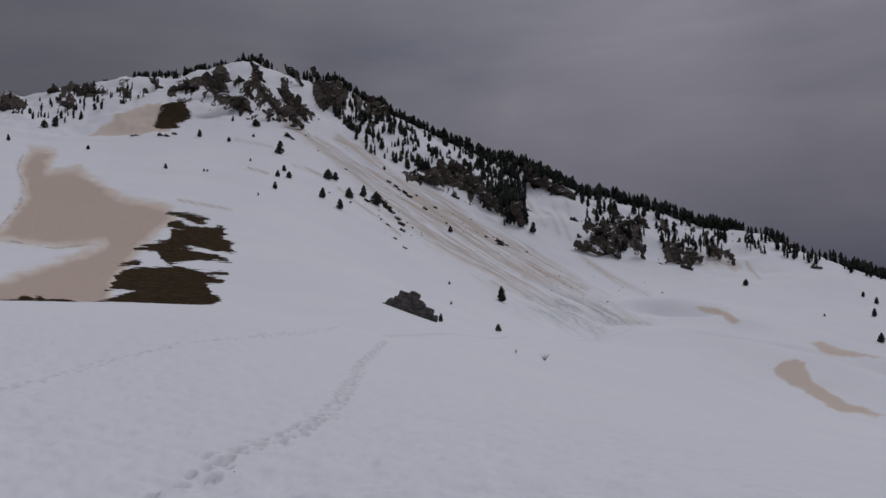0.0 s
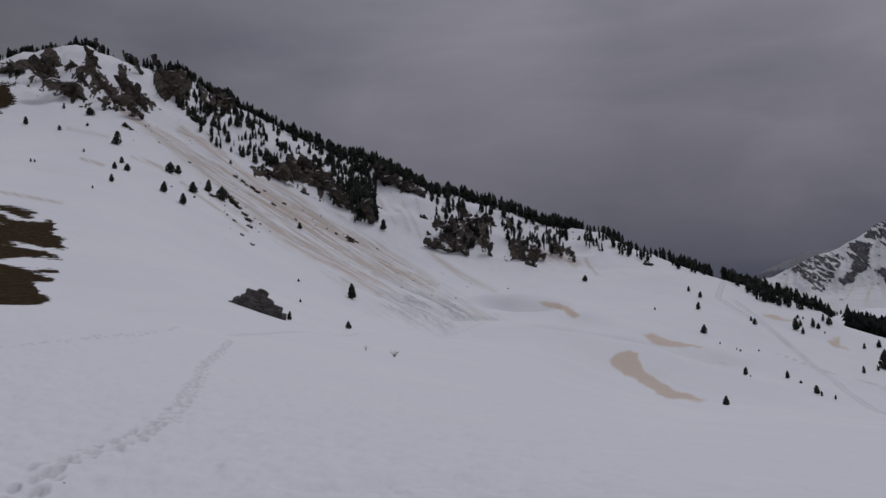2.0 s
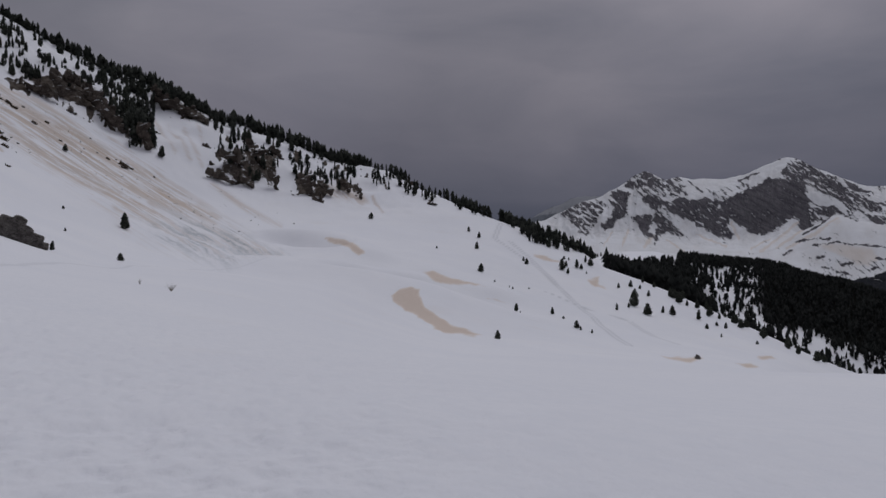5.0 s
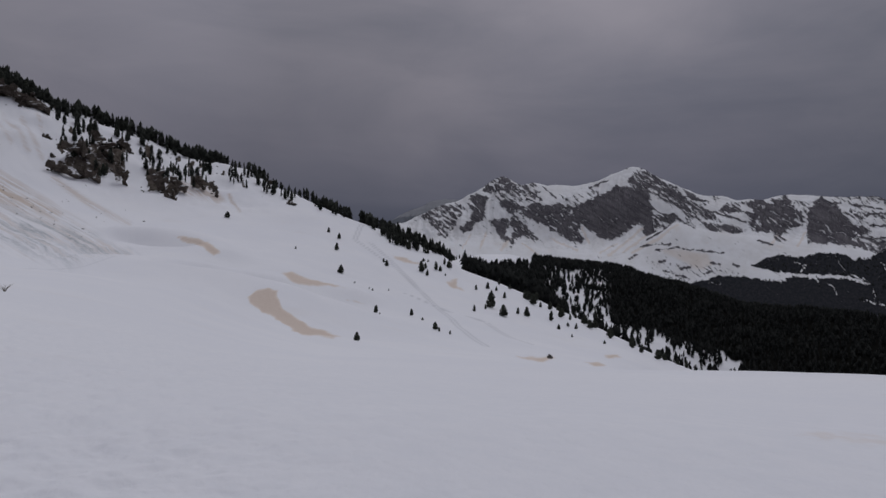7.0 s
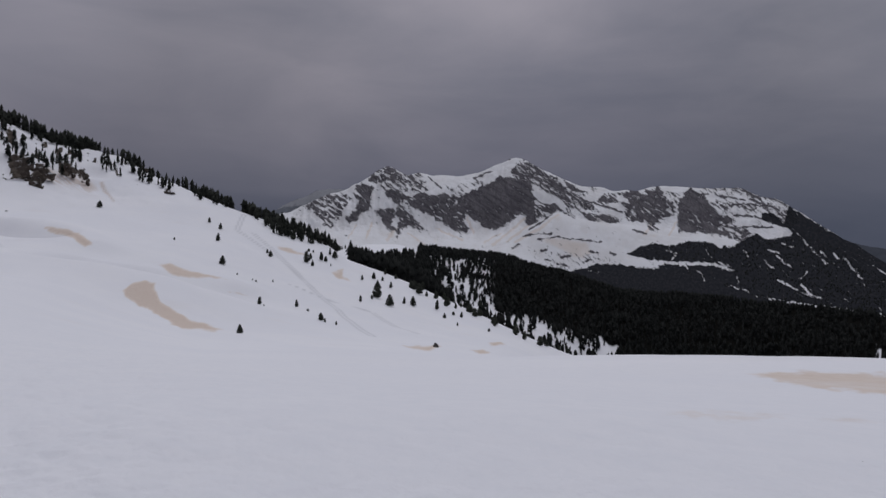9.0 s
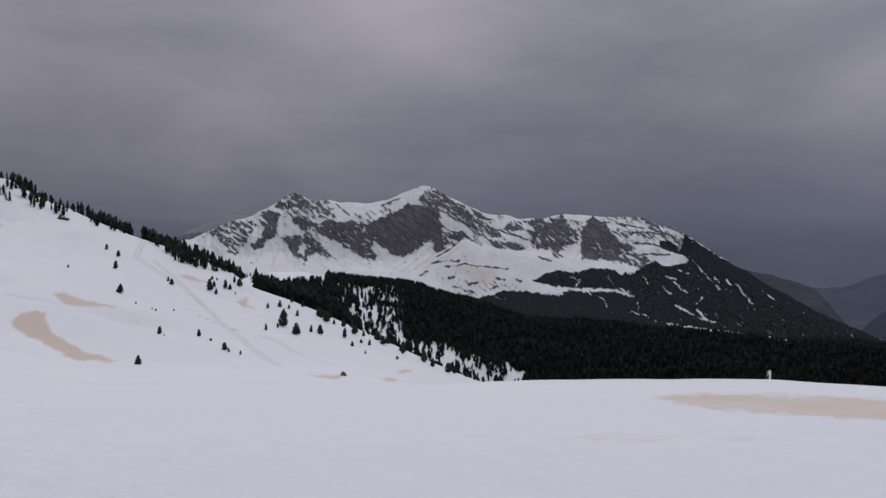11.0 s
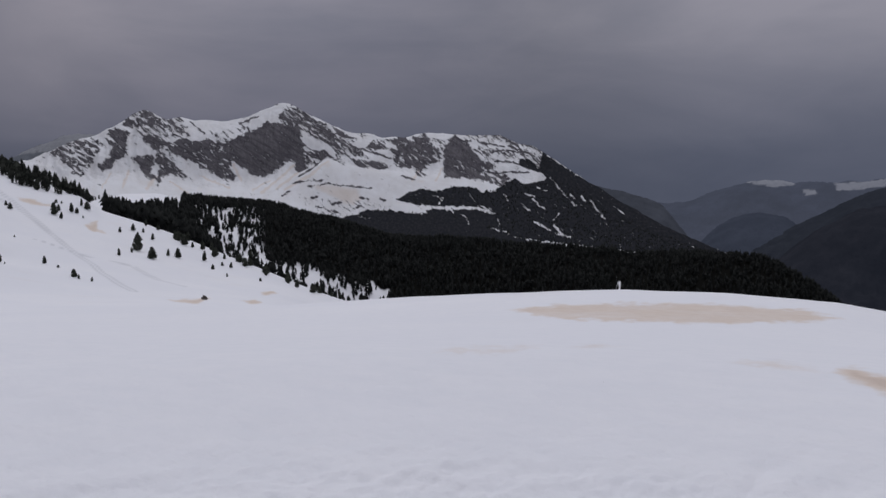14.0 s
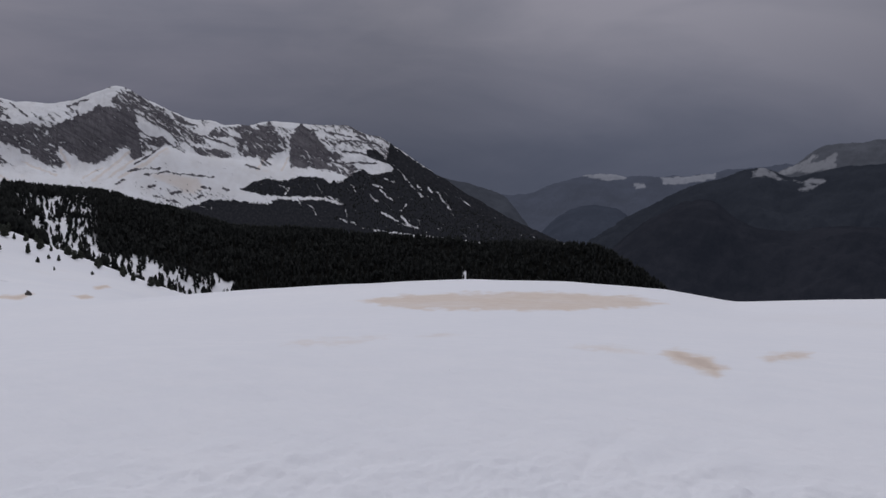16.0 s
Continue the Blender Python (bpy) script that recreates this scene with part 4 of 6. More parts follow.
na, ne = az2[:kf] + 0.6 * fbm(az2[:kf] * 0.9, smooth_rise[:kf] * 3, 3, 63), smooth_rise[:kf] + 0.22 * fbm(az2[:kf] * 1.2, smooth_rise[:kf] * 6, 4, 64)
for poly, amount in NEAR_DUST:
    dust[:kf] = np.maximum(dust[:kf], np.clip(0.5 + inside(poly, na, ne) / (0.5 if amount == 0.62 else 1.0), 0, 1) * amount)
ta = A + 0.35 * fbm(A * 0.6, E * 9, 4, 71)
for poly in GRASS:
    turf[kf:kt] = np.maximum(turf[kf:kt], np.clip(0.56 + inside(poly, ta, E) / 0.7, 0, 1))
# chutes of the scree: a broad band, and single tongues of silt in it
band[kf:kt] = smooth(-0.9, 1.0, inside(SCREE, A + 0.9 * fbm(A, E, 3, 81), E))
along, across = 0.853 * A - 0.523 * E, 0.523 * A + 0.853 * E
for path, width, amount in STREAKS:
    near_it = (A > path[0][0] - 2) & (A < path[-1][0] + 2) & (E < path[0][1] + 2) & (E > path[-1][1] - 2)
    d, s = way_dist(path, A[near_it], E[near_it])
    d = d + 0.4 * width * fbm(along[near_it] * 0.8, across[near_it] * 4, 3, 89)
    silt[kf:kt][near_it] = np.maximum(silt[kf:kt][near_it], amount * smooth(1.2 * width, 0.15 * width, d))
toe = smooth(1.0, 7.0, along) * smooth(3.6, 1.5, E)
debris[kf:kt] = np.maximum(0.55 * band[kf:kt], smooth(-0.6, 0.8, inside(DEBRIS, A + 0.8 * fbm(A * 0.9, E * 1.4, 3, 83), E))) * (0.35 + 0.65 * toe)
band[kf:kt] *= 1 - 0.6 * toe
silt[kf:kt] *= 1 - 0.45 * toe
for ra, re, rw, rh, _ in ROCKS:
    near_it = (np.abs(A - ra) < rw) & (np.abs(E - re - rh / 2) < rh + 0.5) & (R > 150)
    d = np.sqrt(((A[near_it] - ra) / (0.5 * rw)) ** 2 + ((E[near_it] - re - rh * 0.45) / (0.5 * rh + 0.1)) ** 2)
    stone[kf:kt][near_it] = np.maximum(stone[kf:kt][near_it], 0.55 * smooth(1.25, 0.5, d))
rib_n = fbm(A * 2.4 + 0.5 * E, E * 1.6, 5, 91, 0.6)
for poly, amount in CRAGGY:
    stone[kf:kt] = np.maximum(stone[kf:kt], (R > 150) * smooth(-0.4, 0.5, inside(poly, A + 0.7 * rib_n, E)) * np.clip(amount + 1.2 * rib_n - 0.08, 0, 0.9))
for poly, amount in SLABS:
    stone[kf:kt] = np.maximum(stone[kf:kt], (R > 150) * amount * smooth(-0.12, 0.10, inside(poly, A + 0.15 * rib_n, rise2[kf:kt])))
# dark broken lines along edges of the left dust field
for path in ([(-27.6, 10.4), (-27.9, 9.4), (-27.5, 8.4), (-27.7, 7.2), (-28.8, 5.4)], [(-30, 4.7), (-28.0, 4.75), (-25.5, 4.45), (-23.6, 4.9), (-22.7, 4.75)]):
    near_it = (A > path[0][0] - 3) & (A < path[-1][0] + 3) & (E > 3) & (E < 12)
    d, s_along = way_dist([(q[0], q[1] * 1.6) for q in path], A[near_it], E[near_it] * 1.6)
    rim_line[kf:kt][near_it] = np.maximum(rim_line[kf:kt][near_it], smooth(0.26, 0.02, d + 0.12 * fbm(A[near_it] * 2, E[near_it] * 4, 3, 68)) * 0.52)
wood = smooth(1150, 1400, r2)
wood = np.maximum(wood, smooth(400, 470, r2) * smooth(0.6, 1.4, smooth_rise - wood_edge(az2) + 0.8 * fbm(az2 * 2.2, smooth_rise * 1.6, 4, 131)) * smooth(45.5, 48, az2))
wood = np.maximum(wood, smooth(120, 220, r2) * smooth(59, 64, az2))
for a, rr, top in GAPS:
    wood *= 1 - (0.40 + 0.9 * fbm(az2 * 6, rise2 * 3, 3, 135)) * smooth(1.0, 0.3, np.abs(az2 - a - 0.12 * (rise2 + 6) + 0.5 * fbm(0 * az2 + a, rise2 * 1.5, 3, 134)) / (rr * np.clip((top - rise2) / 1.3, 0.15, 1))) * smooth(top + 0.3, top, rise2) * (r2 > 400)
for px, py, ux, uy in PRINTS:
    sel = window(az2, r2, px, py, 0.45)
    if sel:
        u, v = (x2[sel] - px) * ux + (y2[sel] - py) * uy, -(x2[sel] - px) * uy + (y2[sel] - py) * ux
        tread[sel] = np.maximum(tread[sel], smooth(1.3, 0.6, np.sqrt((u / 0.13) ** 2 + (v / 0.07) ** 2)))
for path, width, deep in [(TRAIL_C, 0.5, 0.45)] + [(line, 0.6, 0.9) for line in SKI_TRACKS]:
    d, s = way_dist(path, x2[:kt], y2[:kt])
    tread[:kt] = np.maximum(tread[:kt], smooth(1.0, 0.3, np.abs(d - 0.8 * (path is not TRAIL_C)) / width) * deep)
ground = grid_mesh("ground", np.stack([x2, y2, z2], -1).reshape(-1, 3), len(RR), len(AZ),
                   {"dust": dust, "turf": turf, "debris": debris, "stone": stone, "wood": wood, "tread": tread, "rim_line": rim_line, "silt": silt, "band": band, "fall": (0.853 * az2 - 0.523 * smooth_rise) / 400 + 0.5, "cross": (0.523 * az2 + 0.853 * smooth_rise) / 400 + 0.5}, M_LAND, wrap=True)
tagged(ground, "old spring snow on mountain slopes, stained with ochre dust and bare turf", "snowfield", kind="structure")


# ---- far mountains ----
def polar_range(name, rings, az0, az1, da, radii, relief, attrs, material, sharp=()):
    slope = lie(rings, sharp)
    a, r = np.meshgrid(np.arange(az0, az1, da), radii)
    t = slope(a, r)
    x, y = r * np.sin(np.radians(a)), r * np.cos(np.radians(a))
    z = t * r + relief(a, r, x, y) + EYE
    rise = np.degrees(np.arctan((z - EYE) / r))
    zr = np.gradient(z, axis=0) / np.gradient(r, axis=0)
    za = np.gradient(z, axis=1) / (r * radians(da))
    ob = grid_mesh(name, np.stack([x, y, z], -1).reshape(-1, 3), len(radii), a.shape[1], attrs(a, r, rise, zr, np.hypot(zr, za)), material)
    return ob


CREST = [(28, 0.5), (32.82, 2.32), (34.02, 2.9), (34.71, 3.4), (36.48, 3.83), (37.19, 4.3), (37.92, 4.77), (38.46, 5.2), (39.01, 5.56), (39.49, 5.69), (39.86, 5.4), (40.3, 5.22), (40.68, 4.93), (41.05, 5.17), (41.61, 5.26), (42.75, 5.02), (44.27, 5.01), (45.04, 5.11), (45.81, 5.32), (46.59, 5.57), (47.36, 5.97), (47.95, 6.29), (48.42, 6.38), (48.93, 6.27), (49.52, 5.93)]
CREST += [(50.11, 5.55), (50.9, 5.24), (51.7, 4.78), (52.49, 4.47), (53.29, 4.36), (54.08, 4.29), (54.68, 4.09), (55.28, 3.94), (56.27, 4.14), (56.86, 4.02), (57.46, 4.22), (58.05, 4.38), (59.64, 4.3), (61.8, 4.18), (63.36, 4.17), (63.95, 3.89), (64.53, 3.62), (65.5, 3.46), (66.65, 2.79), (68.18, 1.7), (69.68, 0.77), (70.24, 0.62), (71, -0.1), (74.4, -2.0), (78, -3.6), (82, -5)]
CREST = [(b, 3600, e) for b, e in CREST]
MOUNTAIN = [
    [(28, 1900, -5), (82, 1900, -7)],
    [(28, 2350, -1.4), (36, 2350, -0.8), (42, 2350, -0.8), (46.6, 2350, -0.6), (53, 2350, -1.3), (58, 2350, -1.5), (62, 2350, -1.7), (68, 2350, -3.0), (82, 2350, -6)],
    [(28, 2700, 0.2), (36, 2700, 0.5), (42, 2700, 0.1), (46.2, 2700, 0.0), (47.2, 2700, 0.28), (48.2, 2700, 0.68), (49.7, 2700, 1.7), (50.6, 2700, 2.25), (51.3, 2700, 2.58), (52.5, 2700, 2.14), (54.5, 2700, 1.75), (57.3, 2700, 1.15), (58.9, 2700, 0.86), (61.4, 2700, 0.8), (63.6, 2700, 0.2), (66, 2700, -0.6), (70, 2700, -2.2), (76, 2700, -4.0), (82, 2700, -5.6)],
    [(28, 3000, 0.9), (36, 3000, 1.4), (40, 3000, 1.5), (44, 3000, 0.8), (46.6, 3000, 1.1), (49, 3000, 1.9), (52.5, 3000, 2.2), (57, 3000, 1.9), (62, 3000, 1.8), (66, 3000, 0.8), (70, 3000, -0.9), (76, 3000, -3.5), (82, 3000, -5.4)],
    [(28, 3250, 0.7), (33, 3250, 2.0), (36.5, 3250, 3.2), (39.4, 3250, 4.6), (44.7, 3250, 3.7), (48.5, 3250, 5.0), (52, 3250, 4.0), (55, 3250, 3.3), (60, 3250, 3.6), (64, 3250, 3.2), (68, 3250, 1.1), (71, 3250, -0.6), (76, 3250, -3.3), (82, 3250, -5.2)],
    CREST,
    [(b, r + 500, e - 3.0) for b, r, e in CREST],
]
# outlines of the massif's cliffs, woods and ochre dust, and the snow chutes through the woods, as (bearing, rise)
CLIFFS = [
    ([(37.12, 3.99), (37.56, 4.38), (38.35, 4.33), (38.28, 3.57), (38.1, 2.81), (37.99, 2.43), (37.38, 2.23), (37.27, 1.85), (36.77, 1.65), (36.48, 1.8), (36.7, 2.1), (37.13, 2.49), (37.38, 2.98), (37.48, 3.48)], 0.8),
    ([(39.01, 5.26), (39.49, 5.61), (39.78, 5.43), (39.75, 5.2), (39.31, 5.19)], 0.85),
    ([(38.1, 4.59), (38.35, 4.86), (38.83, 5.1), (39.82, 5.13), (40.12, 5.18), (40.57, 4.85), (41.01, 4.55), (40.49, 4.58), (39.93, 4.6), (39.38, 4.55), (38.83, 4.61)], 0.62),
    ([(39.09, 4.12), (39.57, 3.98), (40.05, 4.07), (40.31, 3.69), (41.05, 3.56), (41.8, 3.73), (42.37, 3.66), (43.32, 3.76), (43.89, 3.57), (44.66, 3.59), (44.09, 3.11), (44.66, 2.85), (44.86, 2.34), (44.67, 1.95), (45.05, 1.37), (44.9, 1.13), (44.48, 1.13), (43.9, 1.43), (42.75, 2.04), (41.62, 2.68), (40.49, 3.05), (39.94, 3.04), (39.57, 3.41)], 0.72),
    ([(38.5, 2.44), (39.2, 2.75), (39.68, 2.76), (39.87, 2.27), (39.61, 1.5), (39.83, 1.39), (39.76, 0.93), (39.39, 1.31), (39.09, 1.61)], 0.8),
    ([(39.98, 2.85), (40.31, 2.93), (40.68, 2.4), (41.24, 1.91), (42, 1.26), (42.38, 1.03), (41.81, 1.1), (41.17, 1.48), (40.8, 1.55), (40.28, 1.24), (40.13, 0.55), (40.06, -0.03), (39.91, 0.47), (40.05, 1.12), (40.2, 1.7)], 0.66),
    ([(44.08, 3.38), (45.04, 3.9), (45.74, 4.19), (46.59, 4.59), (47.17, 4.99), (47.76, 4.92), (48.35, 4.86), (49.33, 4.71), (49.53, 4.24), (49.73, 3.18), (49.73, 2.39), (49.93, 1.72), (49.34, 1.6), (49.03, 1.87), (49.14, 2.35), (48.75, 2.5), (48.16, 2.1), (47.77, 1.67), (47.19, 1.46), (46.41, 1.3), (45.75, 1.76), (45.24, 2.07), (44.97, 2.46), (44.47, 2.73)], 0.86),
    ([(48.07, 5.4), (48.46, 5.95), (48.85, 6.19), (49.52, 5.89), (50.19, 5.35), (51.3, 4.77), (52.58, 3.6), (53.09, 3.01), (52.5, 3.01), (51.7, 3.32), (50.51, 4.1), (49.72, 4.48), (48.94, 4.79), (48.35, 4.93)], 0.56),
    ([(49.34, 3.18), (50.52, 3.07), (51.31, 2.8), (50.72, 2.4), (50.13, 2.12), (49.74, 1.6), (49.34, 1.6)], 0.55),
    ([(51.7, 4.78), (52.49, 4.27), (53.09, 3.41), (54.09, 2.62), (52.9, 2.93), (52.18, 3.6)], 0.5),
    ([(52.82, 2.73), (53.49, 2.46), (54.97, 2.31), (55.68, 2), (55.09, 1.8), (54.29, 1.91), (53.3, 1.98)], 0.72),
    ([(54.01, 3.42), (54.4, 3.77), (54.88, 3.58), (55.12, 3.22), (54.48, 3.18)], 0.7),
    ([(55.67, 3.74), (56.39, 4.14), (57.18, 3.9), (57.58, 4.18), (58.13, 4.26), (58.53, 3.75), (59.05, 3.24), (59.21, 2.56), (58.86, 2.25), (58.14, 2.2), (57.67, 1.25), (57.39, 1.81), (56.88, 2.04), (56.28, 1.92), (55.84, 2.32), (55.76, 3.03), (56.15, 3.43)], 0.66),
    ([(59.37, 3.24), (59.84, 3.99), (60.23, 4.22), (60.9, 3.83), (61.45, 3.16), (61.85, 2.53), (62.48, 2.33), (62.87, 2.01), (62.25, 1.62), (61.82, 1.34), (61.15, 1.14), (60.44, 1.14), (59.85, 1.22), (59.38, 1.34), (59.41, 2.17)], 0.8),
    ([(57.35, 1.85), (57.67, 1.93), (58.07, 1.45), (57.79, 1.21), (57.51, 1.45)], 0.75),
    ([(61.62, 1.26), (62.21, 1.54), (62.99, 1.62), (63.77, 1.39), (63.58, 0.68), (63, 0.36), (62.22, 0.28), (61.82, 0.75)], 0.52),
    ([(33.74, 2.71), (34.09, 3.02), (34.36, 3.17), (35.13, 3.49), (36.48, 3.53), (36.55, 2.97), (36.2, 2.47), (35.91, 1.94), (35.49, 1.18), (35.14, 1.44), (34.57, 2.06), (34.23, 2.43)], 0.52),
    ([(63.56, 4.13), (64.72, 3.58), (65.57, 3.42), (66.46, 2.79), (66.85, 2.05), (66.28, 1.66), (65.51, 2.17), (64.65, 3.03)], 0.46),
]
DARK_WOODS = [
    ([(56.01, -0.31), (56.89, 0.21), (57.68, 0.46), (58.87, 0.3), (59.86, 0.63), (61.43, 0.59), (62.1, 0.24), (63, 0.32), (63.77, 0.99), (64.35, 1.15), (64.94, 0.76), (65.9, 0.92), (66.55, 1.27), (65.89, 1.7), (64.74, 2.05), (64.54, 2.64), (65.31, 2.48), (66.04, 1.93), (66.27, 3.02), (67.03, 2.52), (68.93, 1.23), (70.24, 0.62), (70.98, 0.12), (74.78, -1.54), (79.91, -4.7), (63.6, -2.86), (63.01, -1.21), (61.64, -0.75), (59.67, -0.76), (57.68, -0.66)], 0.76),
    ([(53.11, -1.28), (54.11, -0.95), (55.7, -1.06), (57.69, -1.25), (58.48, -0.97), (59.67, -1), (61.44, -0.95), (63.01, -1.29), (63.99, -2.86), (75.86, -4.87), (75.88, -7.08), (47.81, -7.65), (51.33, -1.76)], 0.82),
    ([(49.35, -0.1), (51.72, -0.25), (54.1, -0.4), (55.7, -0.87), (55.3, -1.26), (53.12, -1.43), (51.33, -1.76), (49.75, -0.81)], 0.36),
    ([(61.62, 2.17), (62.59, 2.96), (63.57, 2.45), (64.73, 2.17), (65.12, 1.86), (63.19, 1.54)], 0.33),
]
SNOW_CHUTES = [
    ([(65.13, 0.14), (65.75, -0.1)], 0.11),
    ([(65.6, -0.25), (66.06, -0.72), (66.52, -0.95)], 0.11),
    ([(66.85, 1.27), (67.24, 0.69), (67.81, 0.11), (68.57, -0.66)], 0.11),
    ([(68.94, -0.08), (69.24, -0.39)], 0.15),
    ([(69.54, -0.31), (70.14, -1.03), (70.59, -1.6)], 0.22),
    ([(65.72, -1.82), (66.3, -2.12), (66.88, -2.43)], 0.15),
    ([(67.14, -2.11), (67.53, -2.61), (68.21, -2.91)], 0.29),
    ([(62.59, -2.28), (63.21, -2.43), (63.95, -2.62)], 0.22),
    ([(63.21, -1.61), (63.29, -2.31)], 0.11),
    ([(60.54, -1.23), (60.93, -1.55), (61.17, -1.94)], 0.15),
    ([(59.86, -1), (60.3, -1.71)], 0.07),
    ([(62.03, -0.71), (62.62, -0.98), (62.34, -1.14)], 0.11),
    ([(67.06, -1.65), (67.44, -1.25)], 0.07),
    ([(68.19, 0.11), (68.94, -0.7)], 0.07),
    ([(65.9, 0.61), (66.67, 0.3)], 0.07),
    ([(71.17, -0.75), (71.91, -1.28)], 0.07),
    ([(58.71, 0.06), (59.35, -0.21), (59.03, -0.53)], 0.11),
    ([(63.58, 0.09), (63.9, -0.34)], 0.07),
    ([(58.16, -1.17), (57.77, -1.33)], 0.11),
    ([(53.51, -1.43), (54.11, -1.59)], 0.11),
    ([(61.24, 0.08), (61.63, -0.43)], 0.07),
    ([(64.75, -0.49), (65.33, -1.08)], 0.07),
]
FAN_STREAKS = [
    ([(46.8, 0.2), (47.97, 1.19), (49.02, 2.11)], 0.18),
    ([(47.78, 0.44), (49.54, 1.8)], 0.15),
    ([(48.36, 0.41), (50.13, 1.49), (51.31, 2.37)], 0.15),
    ([(49.34, 0.93), (50.53, 1.61)], 0.11),
    ([(39.39, 0.46), (39.68, 0.93), (39.94, 1.24)], 0.22),
    ([(45.44, 1.06), (44.97, 2.07)], 0.18),
    ([(46.22, 0.39), (47.38, 1.07)], 0.11),
    ([(40.87, 0.94), (42, 0.17)], 0.11),
    ([(42.76, 1.34), (44.67, 0.5)], 0.15),
    ([(38.29, 1.67), (37.92, 0.53)], 0.15),
    ([(37.2, 1.47), (36.66, 0.52)], 0.11),
    ([(57.67, 1.85), (57.2, 1.05)], 0.15),
    ([(59.25, 1.93), (58.86, 1.06)], 0.15),
]
LEDGES = [
    ([(48.87, 0.85), (49.74, 1.01), (51.32, 1.06)], 0.06),
    ([(49.94, 0.65), (51.32, 0.82), (53.11, 0.63), (54.3, 0.52)], 0.07),
    ([(50.44, 2.91), (51.07, 3.08), (51.51, 2.76)], 0.15),
    ([(49.34, 1.32), (50.13, 1.8), (50.84, 2.36)], 0.09),
    ([(51.51, 2.68), (52.5, 2.14)], 0.07),
    ([(50.14, -0.18), (50.61, -0.1)], 0.11),
    ([(50.46, -0.73), (50.85, -0.81)], 0.11),
    ([(51.64, -0.57), (52.2, -0.48)], 0.11),
    ([(53.15, -0.88), (53.63, -0.72)], 0.11),
    ([(51.33, -1.04), (51.96, -1.16)], 0.11),
    ([(53.51, -0.16), (54.1, -0.24)], 0.07),
    ([(48.25, 0.05), (48.64, 0.29)], 0.11),
    ([(54.9, -0.23), (55.3, -0.31)], 0.07),
    ([(62.59, 3.04), (63.95, 3.15), (65.11, 2.95)], 0.07),
    ([(62.99, 2.33), (63.76, 2.41), (64.81, 2.17)], 0.09),
    ([(63.57, 1.62), (64.35, 1.7), (65.36, 1.54)], 0.09),
    ([(62.08, 3.67), (62.98, 3.51), (63.56, 3.43)], 0.09),
    ([(63.95, 3.42), (64.53, 3.23)], 0.09),
    ([(61.22, 3.24), (62.01, 2.05)], 0.11),
    ([(63.38, 1.27), (64.16, 1.15)], 0.09),
    ([(62.01, 1.78), (62.99, 1.54)], 0.11),
    ([(51.7, 4.27), (53.09, 4)], 0.09),
    ([(53.09, 3.41), (54.68, 2.94), (55.68, 2.55)], 0.09),
    ([(49.92, 4.96), (51.3, 4.26), (52.7, 3.41)], 0.11),
    ([(49.33, 5.54), (50.51, 4.96)], 0.11),
    ([(45.43, 4.88), (46.67, 5.37)], 0.05),
    ([(42.18, 4.97), (43.13, 4.14)], 0.05),
    ([(41.24, 4.6), (42.18, 3.97)], 0.07),
    ([(41.05, 4.09), (41.99, 3.73)], 0.09),
    ([(55.68, 3.23), (57.47, 2.96)], 0.11),
    ([(56.48, 1.37), (57.36, 1.09)], 0.07),
]
OCHRE = [
    ([(46.68, 0.4), (47.77, 1.07), (48.87, 2.11), (49.18, 1.95), (48.24, 0.92), (47.19, 0.2)], 0.5),
    ([(49.74, 0.69), (51.32, 0.86), (53.3, 0.55), (53.79, -0.16), (53.11, -0.76), (52.32, -0.56), (51.32, 0.03)], 0.8),
    ([(50.33, -0.18), (49.94, -0.26), (49.74, 0.06)], 0.5),
    ([(50.92, 2.13), (51.39, 2.53), (51.71, 2.13), (51.32, 1.73)], 0.6),
    ([(39.39, 1), (39.83, 1.16), (40.05, 0.47), (39.31, 0.54)], 0.7),
    ([(44.9, 2.07), (45.44, 2.15), (45.28, 0.98)], 0.4),
    ([(57.48, 1.21), (58.27, 1.13), (57.87, 0.74), (57.28, 0.81)], 0.6),
    ([(43.51, 4.46), (45.04, 4.68), (46.78, 5.57), (47.37, 5.7), (46.2, 4.9), (44.66, 4.17)], 0.35),
]


def mountain_relief(a, r, x, y):
    up = smooth(2800, 3050, r) * smooth(3620, 3380, r)
    ribs = ridged(a * 0.42 + 0.25 * fbm(x / 500, y / 500, 3, 5), r / 1100, 3, 101)
    fine = fbm(x / 120 + 0.3 * a, y / 120, 6, 102, 0.6)
    return (up * (15 * (ribs - 0.9) + 13 * fine) + smooth(3350, 3600, r) * smooth(3900, 3700, r) * 7 * fbm(x / 45, y / 45, 4, 103)
            + 5 * smooth(2000, 2500, r) * fbm(x / 90, y / 90, 5, 104))


def mountain_woods(a, rise):
    """How wooded a place of the massif is: over a half is under trees."""
    wood = np.zeros(a.shape)
    wa, we = a + 0.12 * fbm(a * 3, rise * 4, 3, 111), rise + 0.10 * fbm(a * 3, rise * 4, 3, 112)
    for poly, amount in DARK_WOODS:
        wood = np.maximum(wood, np.minimum(0.5 + inside(poly, wa, we) / 0.35, amount))
    for path, width in SNOW_CHUTES:
        near_it = (a > path[0][0] - 1) & (a < path[-1][0] + 1)
        d, _ = way_dist(path, wa[near_it], we[near_it])
        wood[near_it] -= 0.31 * smooth(0.6 * width + 0.04, 0.1 * width, d)
    return np.clip(wood, 0, 1)


